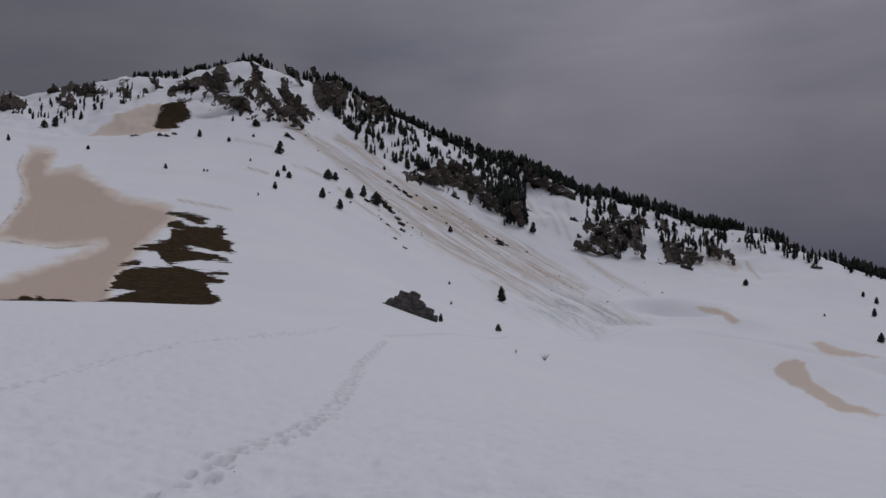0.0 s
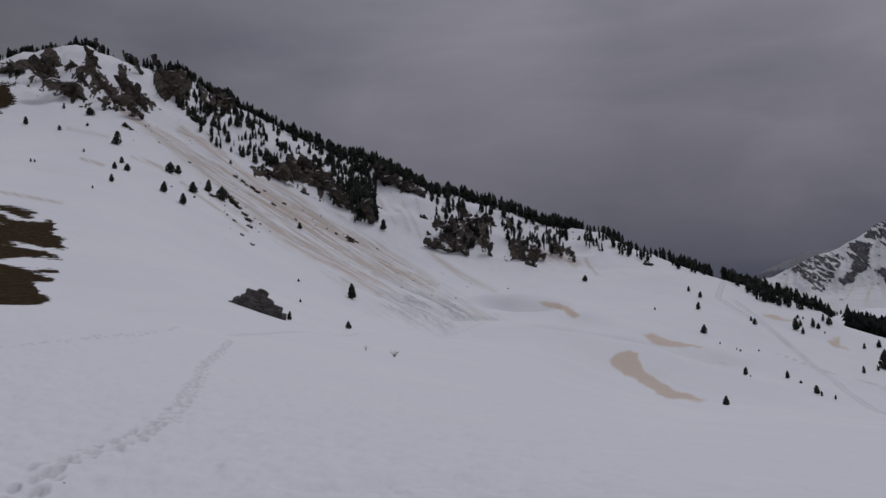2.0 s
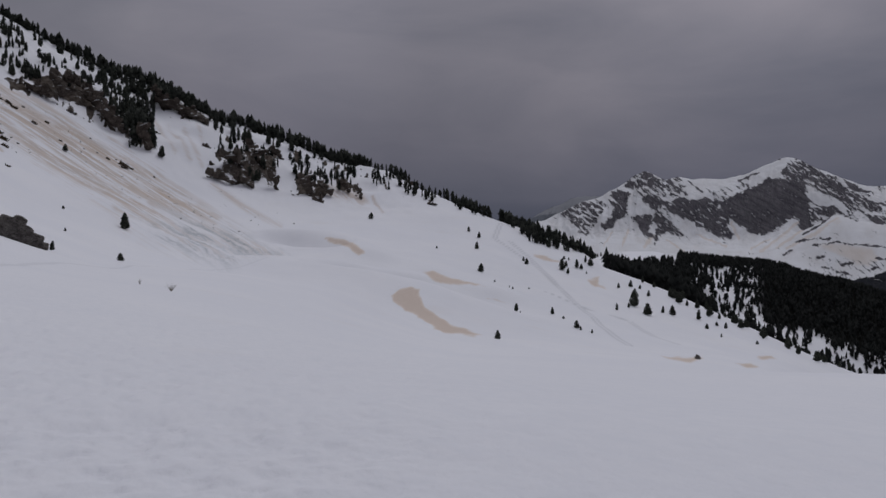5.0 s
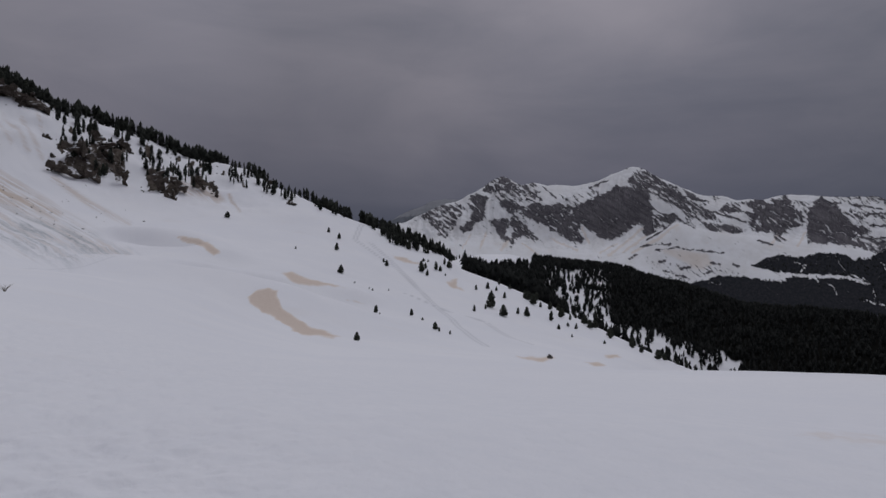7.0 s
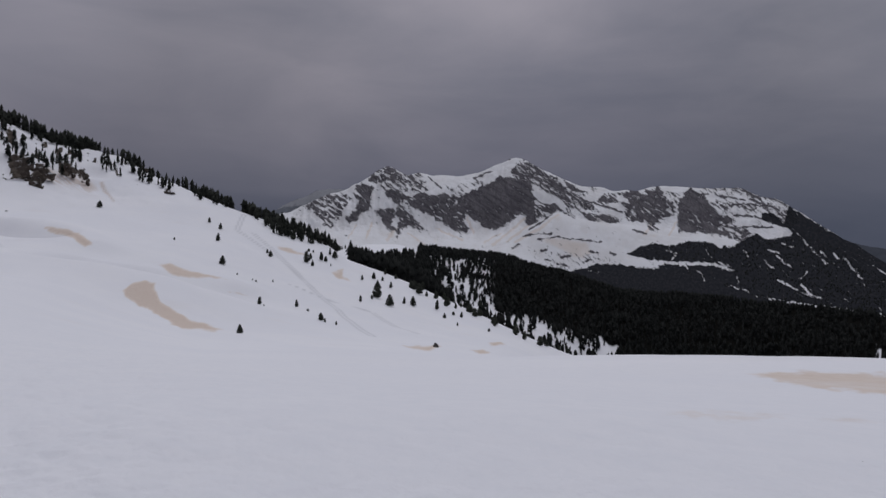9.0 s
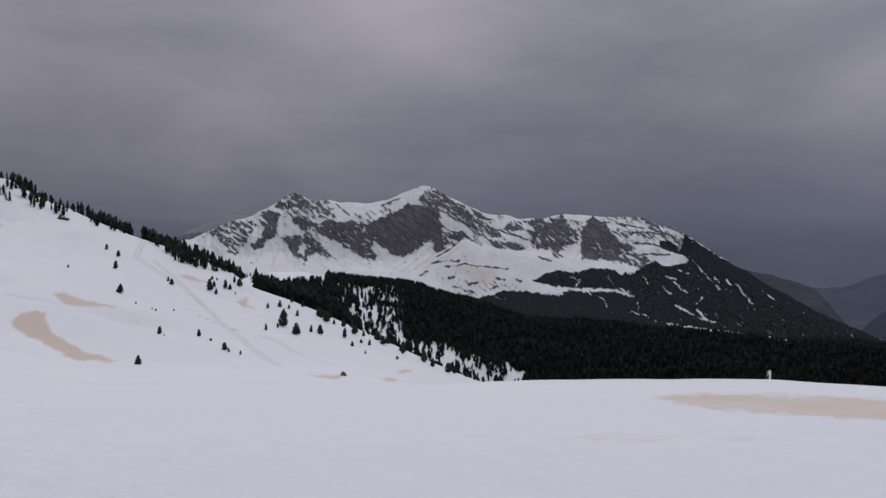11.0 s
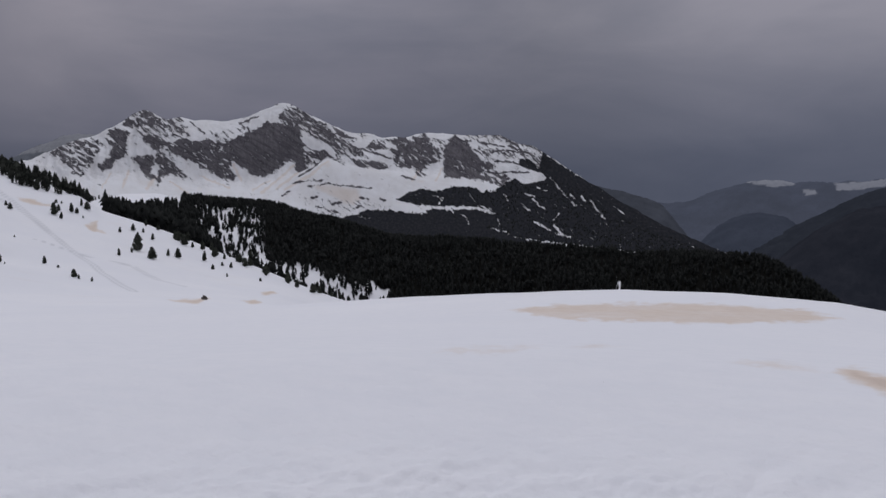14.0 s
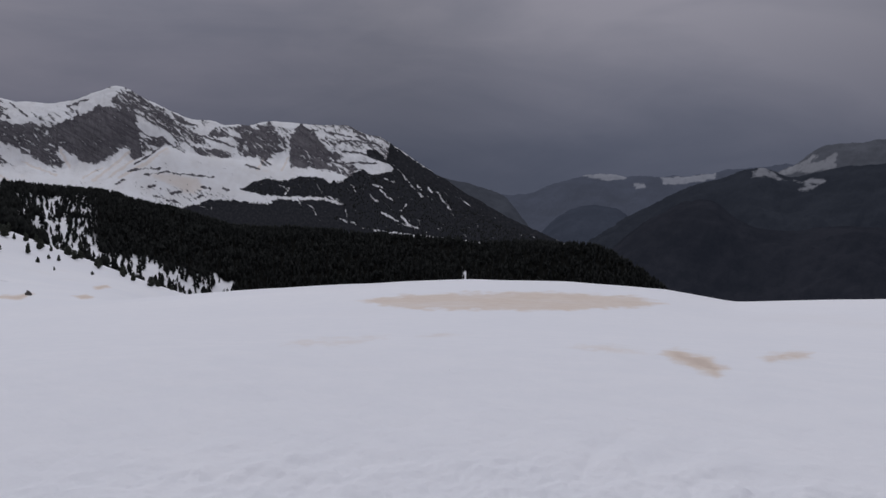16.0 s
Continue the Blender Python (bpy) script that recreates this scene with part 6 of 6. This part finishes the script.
def tufted_crown(seed, slim, tufts):
    """A bushy crown for the single trees: a dark core, two or three leaders and many needle tufts."""
    rng = np.random.default_rng(seed)
    v0, f0 = crown_shape(seed, 6, 7, slim * 0.72, 2.6)
    V, F, n = [v0], [f0], len(v0)
    tet = np.array([(1, 0, 0), (-0.5, 0.8, 0), (-0.5, -0.8, 0), (0.1, 0, 1.0), (0.2, 0.1, -0.6)])
    tet_f = np.array([(0, 1, 3), (1, 2, 3), (2, 0, 3), (1, 0, 4), (2, 1, 4), (0, 2, 4)])
    leaders = [(0.0, 0.0, 1.0)] + [(slim * 0.75 * math.cos(q), slim * 0.75 * math.sin(q), rng.uniform(0.45, 0.75)) for q in rng.uniform(0, 6.283, 2)]
    for k in range(tufts):
        lx, ly, top = leaders[0 if k % 5 < 3 else 1 + k % 2]
        f = rng.random() ** 1.1
        a, rad = rng.uniform(0, 6.283), slim * (1.0 if top == 1 else 0.55) * (1 - f ** 2.2) ** 0.7 * rng.uniform(0.55, 1.1) * min(1.0, 0.6 + 3 * f)
        size = rng.uniform(0.045, 0.09)
        rot = np.array(Euler((rng.normal(0, 0.5), rng.normal(0, 0.5), a)).to_matrix())
        V.append((tet * size * rng.uniform(0.7, 1.3, (5, 3))) @ rot.T + (lx * (1 - 0.3 * f) + rad * math.cos(a), ly * (1 - 0.3 * f) + rad * math.sin(a), 0.05 + 0.87 * f * top))
        F.append(tet_f + n)
        n += 5
    return np.concatenate(V), np.concatenate(F)


def trunk_mesh(seed):
    rng = random.Random(seed)
    bm = bmesh.new()
    rings, bend = [], (rng.uniform(-0.03, 0.03), rng.uniform(-0.03, 0.03))
    for k in range(5):
        f = k / 4
        rad = 0.035 * (1 - 0.8 * f) * (1.5 if k == 0 else 1)
        rings.append([bm.verts.new((bend[0] * f * f + rad * math.cos(a), bend[1] * f * f + rad * math.sin(a), -0.12 + 0.95 * f)) for a in [2 * math.pi * s / 6 for s in range(6)]])
    for lo, hi in zip(rings, rings[1:]):
        for s in range(6):
            bm.faces.new((lo[s], lo[(s + 1) % 6], hi[(s + 1) % 6], hi[s]))
    me = bpy.data.meshes.new("trunk")
    bm.to_mesh(me)
    bm.free()
    me.materials.append(M_BARK)
    return me


PINES = []
for k, slim in enumerate((0.26, 0.34, 0.22, 0.40, 0.29, 0.24)):
    v, f = tufted_crown(400 + k, slim, 220)
    PINES.append((soup("crown", v, f, M_PINE), trunk_mesh(400 + k)))
TREE_SITES = [
    [(-16.91, 12.25, 0.56), (-14.96, 12.10, 0.36), (-14.73, 13.55, 0.40), (-13.16, 13.42, 0.56), (-11.50, 11.46, 0.96), (-11.59, 9.88, 0.52), (-11.17, 10.28, 0.48), (-10.82, 9.83, 0.52), (-11.77, 9.06, 0.56), (-8.11, 9.78, 0.80), (-7.60, 9.72, 0.64), (-8.49, 8.52, 0.80), (-7.30, 7.76, 0.80)],
    [(-6.64, 8.56, 0.80), (-5.64, 8.65, 0.88), (-4.72, 8.11, 1.04), (-19.05, 10.06, 0.36), (-16.56, 9.97, 0.24), (-16.33, 9.95, 0.20), (-23.87, 11.01, 0.32), (-28.48, 11.18, 0.44), (-26.50, 12.15, 0.56), (-25.89, 12.32, 0.64), (-12.91, 8.48, 0.24), (-4.18, 10.64, 0.32)],
    [(0.52, 6.15, 0.48), (4.12, 1.26, 1.15), (3.87, -0.83, 0.56), (6.33, 6.00, 0.80), (-0.16, -0.04, 0.64), (-13.49, 10.88, 0.24), (-13.30, 12.53, 0.24), (-21.84, 14.04, 0.40), (20.41, 2.26, 0.48), (27.29, 1.48, 0.36), (28.02, 1.05, 0.44), (27.86, 0.17, 0.56), (28.17, -1.32, 0.62), (25.04, 0.25, 0.20), (0.44, 2.53, 0.24), (0.56, 1.15, 0.24)],
    [(30.68, -3.75, 0.56), (30.96, -4.25, 0.16), (29.39, -5.86, 0.64), (33.17, -4.18, 0.52), (33.95, -4.49, 0.20), (34.85, -5.11, 0.56), (35.13, -5.23, 0.32), (35.91, -5.42, 0.32)],
    [(29.15, -2.09, 0.16), (30.17, -2.47, 0.16), (30.40, -2.55, 0.16), (31.54, -2.55, 0.16), (36.03, -0.19, 0.40)],
]
random.seed(21)


def pine(n, place, height, label, group, girth=1.0):
    crown, trunk = PINES[n % len(PINES)]
    base = new("pine_tree")
    base.empty_display_size = 0.5
    part("trunk", trunk, base, "grey-brown bark")
    part("crown", crown, base)
    base.matrix_world = pose(*place, random.uniform(-3, 3), random.uniform(-3, 3), random.uniform(0, 360)) @ Matrix.Diagonal((girth * height * random.uniform(0.85, 1.2), girth * height * random.uniform(0.85, 1.2), height, 1))
    return tagged(base, label, "tree", group)


count = 0
for sites in TREE_SITES:
    for ta, te, th in sites:
        r, p = spot(ta, te, 62.0)
        h = r * radians(th)
        kind = "tall" if h > 4.5 else "low bushy" if h < 2 else "young"
        pine(count, p, h, f"{kind} dark green mountain pine standing alone in snow", "single pines on the slope")
        count += 1


def twig_material():
    m = Mat("dry_twigs")
    n = m.noise(12, 5, 0.7)
    return m.done(m.mix(n, (0.20, 0.175, 0.15), (0.38, 0.345, 0.31)), 0.9, n, 0.01, 0.5, 0.0)


M_TWIG = twig_material()


def dry_shrub(place, size):
    """A tuft of bare bent twigs poking out of the snow."""
    rng = random.Random(int(place[0] * 10))
    bm = bmesh.new()
    for _ in range(22):
        a, lean, ln = rng.uniform(0, 6.283), rng.uniform(0.1, 0.9), size * rng.uniform(0.5, 1.0)
        rings = []
        for k in range(4):
            f = k / 3
            c = Vector((math.cos(a) * lean * ln * f ** 1.4, math.sin(a) * lean * ln * f ** 1.4, -0.1 * size + ln * f * (1 - 0.25 * lean * f)))
            w = 0.022 * size * (1 - 0.8 * f)
            rings.append([bm.verts.new(c + Vector((w * math.cos(b), w * math.sin(b), 0))) for b in (0.0, 2.1, 4.2)])
        for lo, hi in zip(rings, rings[1:]):
            for s in range(3):
                bm.faces.new((lo[s], lo[(s + 1) % 3], hi[(s + 1) % 3], hi[s]))
    me = bpy.data.meshes.new("dry_shrub")
    bm.to_mesh(me)
    bm.free()
    me.materials.append(M_TWIG)
    ob = new("dry_shrub", me)
    ob.matrix_world = pose(*place)
    return tagged(ob, "tuft of bare brown twigs poking out of the snow", "shrub", "dry shrubs in the basin")


for sa, se, size in ((5.08, -2.35, 0.55), (7.07, -2.9, 0.8)):
    r, p = spot(sa, se, 62.0)
    dry_shrub(p, size)

SHOULDER = [
    [(37.68, -2.4, 0.48), (38.48, -2.29, 0.60), (39.1, -2.41, 0.40), (38.74, -3.55, 1.59), (39.69, -2.91, 0.56), (37.57, -3.8, 0.60), (38.37, -3.66, 0.48), (39.62, -4.13, 1.03), (40.62, -3.95, 0.63), (41.26, -4.08, 0.87), (41.67, -3.31, 0.95), (42.96, -4.37, 0.87), (43.61, -4.18, 0.87), (43.5, -4.95, 0.48), (44.69, -4.97, 0.52), (44.11, -4.77, 0.36), (44.42, -5.55, 0.32), (46.04, -4.59, 0.87), (47.02, -5.46, 0.24), (41.9, -3, 0.79), (42.2, -3.47, 0.48), (46.63, -5.88, 0.32), (51.75, -6.82, 0.20), (50.96, -6.58, 0.24), (49.37, -6.1, 0.32)],
    [(33.81, -1.21, 0.99), (34.23, 0.13, 0.56), (33.95, -0.51, 0.32), (34.26, -0.51, 0.24), (34.23, -1.47, 0.56), (34.82, -1.06, 0.79), (35.14, -1.14, 0.48), (35.42, -0.65, 0.63), (35.74, -0.88, 0.71), (35.49, -1.48, 0.24), (32.92, 0.41, 0.95), (32.65, 0.67, 0.71), (32.17, 0.92, 0.63), (33.16, 0.93, 0.56), (31.37, -0.91, 0.56), (31.13, -0.62, 0.40), (34.09, -0.99, 0.56)],
]
for sites in SHOULDER:
    for ta, te, th in sites:
        r, p = spot(ta, te, 120.0)
        h = r * radians(th) * 0.82
        pine(count, p, h, f"{'tall' if h > 4.5 else 'low bushy' if h < 2 else 'young'} dark green mountain pine on the snow shoulder", "pines on the snow shoulder", 0.6 if h > 6 else 0.85)
        count += 1


# clumps of young pines along the rim of the shoulder, in front of the woods
random.seed(29)
for clump_a in (39.6, 41.4, 42.3, 43.6, 44.9, 45.8, 47.0, 48.6, 50.2, 52.0):
    for _ in range(random.randint(2, 5)):
        ta = clump_a + random.gauss(0, 0.28)
        r, p = spot(ta, float(wood_edge(np.array([ta]))[0]) - random.uniform(0.05, 0.40), 120.0)
        h = random.uniform(1.6, 4.6)
        pine(count, p, h, f"{'low bushy' if h < 2.4 else 'young'} dark green mountain pine on the snowy rim", "pines on the snow shoulder", 0.85)
        count += 1


def scatter_woods(name, sites, shapes, label, needles=M_WOODS):
    """Far woods: many trees in one mesh."""
    rng = np.random.default_rng(len(sites))
    sites, pick = np.array(sites), rng.integers(len(shapes), size=len(sites))
    V, F, n = [], [], 0
    for k, (v, f) in enumerate(shapes):
        x, y, z, h = (q[:, None] for q in sites[pick == k].T)
        a, w = rng.uniform(0, 6.283, x.shape), h * rng.uniform(0.8, 1.25, x.shape)
        ca, sa = np.cos(a), np.sin(a)
        V.append(np.stack([x + w * (v[:, 0] * ca - v[:, 1] * sa), y + w * (v[:, 0] * sa + v[:, 1] * ca), z - 0.05 * h + h * v[:, 2]], -1).reshape(-1, 3))
        F.append((f[None] + n + len(v) * np.arange(len(x))[:, None, None]).reshape(-1, 3))
        n += len(v) * len(x)
    return tagged(new(name, soup(name, np.concatenate(V), np.concatenate(F), needles)), label, "trees", kind="stuff")


RIDGE_SHAPES = [crown_shape(500 + k, 6, 6, s, b) for k, (s, b) in enumerate(((0.10, 2.4), (0.13, 3.2), (0.16, 3.8), (0.12, 2.6), (0.17, 3.4), (0.10, 2.2), (0.19, 4.0)))]
HILL_SHAPES = [crown_shape(520 + k, 5, 4, s, b) for k, (s, b) in enumerate(((0.15, 2.4), (0.19, 3.0), (0.22, 3.6), (0.17, 2.2), (0.20, 2.8)))]
STANDS = [
    ([(-9.6, 17.0), (-6.6, 16.0), (-2.6, 14.2), (4.7, 11.4), (10.6, 9.3), (8.6, 8.9), (5.8, 9.4), (5.8, 6.8), (4.0, 7.0), (2.6, 9.4), (-1.8, 10.6), (-5.8, 12.0), (-7.4, 13.8), (-9.0, 16.2)], 480),
    ([(9.8, 9.2), (14.4, 7.6), (13.9, 4.9), (12.0, 4.5), (9.7, 5.4)], 70),
    ([(14.4, 7.6), (19.8, 5.9), (19.4, 4.4), (15.4, 4.1)], 85),
    ([(19.8, 5.9), (25.5, 3.9), (24.5, 3.5), (20.5, 4.7)], 45),
    ([(25.9, 3.7), (28.6, 2.7), (28.6, 2.3), (26.5, 2.9)], 22),
    ([(29.5, 2.4), (35.1, 0.6), (37.5, 0.0), (35.1, -0.1), (31.6, 0.7)], 120),
    ([(-29.0, 13.4), (-25.9, 14.3), (-19.0, 16.3), (-19.6, 14.8), (-22.4, 13.6), (-25.8, 12.2), (-28.4, 12.1)], 75),
    ([(3.0, 11.6), (10.6, 9.0), (9.5, 8.8), (6.0, 9.6), (5.6, 7.2), (4.4, 7.2), (3.8, 10.4)], 130),
    ([(3.6, 8.6), (5.7, 8.4), (5.9, 6.5), (4.4, 6.4)], 45),
]
rng = np.random.default_rng(31)
sites = []
edge_trees = 0
for poly, count in STANDS:
    pa, pe = zip(*poly)
    got = 0
    while got < count:
        a, e = rng.uniform(min(pa), max(pa)), rng.uniform(min(pe), max(pe))
        if inside(poly, np.array([a]), np.array([e]))[0] < 0:
            continue
        r = on_slope(a, e, 200.0)
        site = (r * math.sin(radians(a)), r * math.cos(radians(a)), ground_z(a, r), rng.uniform(4.5, 9.0) * (0.62 if a < -15 else 0.72 if a < 2.5 else 0.8 if a > 9 and e < 6.8 else 1.0))
        got += 1
        if r < 500 and edge_trees < 170 and got % 2:
            edge_trees += 1
            pine(edge_trees, site[:3], site[3], f"{'tall' if site[3] > 7 else 'middling'} dark green mountain pine among crags and snow", "pines under the ridge", 0.62)
        else:
            sites.append(site)
# trees along the skyline
SKY_R = np.geomspace(380, 700, 120)
for a in np.concatenate([rng.uniform(-21.5, -13.0, 150), rng.uniform(-13, -8, 40), rng.uniform(-8, 20, 400), rng.uniform(20, 26, 30), rng.uniform(25.5, 29, 24), rng.uniform(29.5, 36, 60)]):
    r = SKY_R[np.argmax(base_slope(np.full(SKY_R.shape, a), SKY_R))] + rng.uniform(-10, 10)
    sites.append((r * math.sin(radians(a)), r * math.cos(radians(a)), ground_z(a, r), rng.uniform(6.5, 10.5) * (0.78 if a > 20 else 0.66 if a < -13 else 0.8 if a < 0 else 1.0)))
scatter_woods("ridge_woods", sites, RIDGE_SHAPES, "dark mountain pines in ragged stands along the snowy ridge", M_RIDGE)

sites = []
hill_a, hill_r = rng.uniform(36.8, 88, 26000), np.sqrt(rng.uniform(400 ** 2, 1080 ** 2, 26000))
edge = np.interp(hill_a, [36.6, 41.9, 43.9, 47.8, 52.6, 58, 90], [425, 420, 420, 430, 470, 560, 600])
hx, hy = hill_r * np.sin(np.radians(hill_a)), hill_r * np.cos(np.radians(hill_a))
hz = land(hill_a, hill_r)
hrise = np.degrees(np.arctan2(hz - EYE, hill_r))
border = wood_edge(hill_a)
MIXED = [(40.8, -0.6), (44.6, -0.4), (46.8, -2.0), (46.8, -4.6), (44.5, -3.9), (42.3, -2.4)]
clump = fbm(hill_a * 2.2, hrise * 1.6, 4, 131)
thin = smooth(-0.4, 0.3, inside(MIXED, hill_a + clump, hrise)) * (0.40 + 0.8 * clump)
strip = smooth(42, 44, hill_a) * smooth(57.5, 56, hill_a) * smooth(1.2, 0.6, hrise - border + 0.9 * clump) * np.clip(0.75 + 1.2 * fbm(hill_a * 1.6, hrise * 2.5, 3, 133), 0, 0.97)
saddle = (hill_a > 36.9) & (hill_a < 41.6) & (hrise > -0.75)
keep = (hill_r > edge) & (hill_a > 36.8 + rng.uniform(0, 1.0, 26000) * smooth(-0.9, 0.0, hrise)) & ~saddle & (rng.random(26000) > np.maximum(thin, strip))
for a, rr, top in GAPS:
    keep &= ~((np.abs(hill_a - a - 0.12 * (hrise + 6)) < rr * np.clip((top - hrise) / 1.3, 0.15, 1)) & (hrise < top) & (rng.random(26000) < 0.6))
sites = [(x, y, z, h) for x, y, z, h in zip(hx[keep], hy[keep], hz[keep], rng.uniform(5.0, 9.0, keep.sum()) * (1.0 + 0.35 * smooth(46, 41, hill_a[keep])))]
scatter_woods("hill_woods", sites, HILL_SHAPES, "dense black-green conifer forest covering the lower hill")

# woods at the foot of the massif, thinning out over the white shoulder
rng = np.random.default_rng(47)
far_a, far_r = rng.uniform(46.5, 78, 14000), rng.uniform(2000, 3150, 14000)
massif = lie(MOUNTAIN, (2, 5, 6))
fx, fy = far_r * np.sin(np.radians(far_a)), far_r * np.cos(np.radians(far_a))
fz = massif(far_a, far_r) * far_r + mountain_relief(far_a, far_r, fx, fy) + EYE
frise = np.degrees(np.arctan2(fz - EYE, far_r))
under = mountain_woods(far_a, frise)
odds = smooth(0.42, 0.6, under) * smooth(0.81, 0.70, under) * smooth(1.7, 0.8, frise)
keep = rng.random(14000) < odds
FAR_SHAPES = [crown_shape(540 + k, 3, 3, s, 2.2) for k, s in enumerate((0.26, 0.32, 0.38))]
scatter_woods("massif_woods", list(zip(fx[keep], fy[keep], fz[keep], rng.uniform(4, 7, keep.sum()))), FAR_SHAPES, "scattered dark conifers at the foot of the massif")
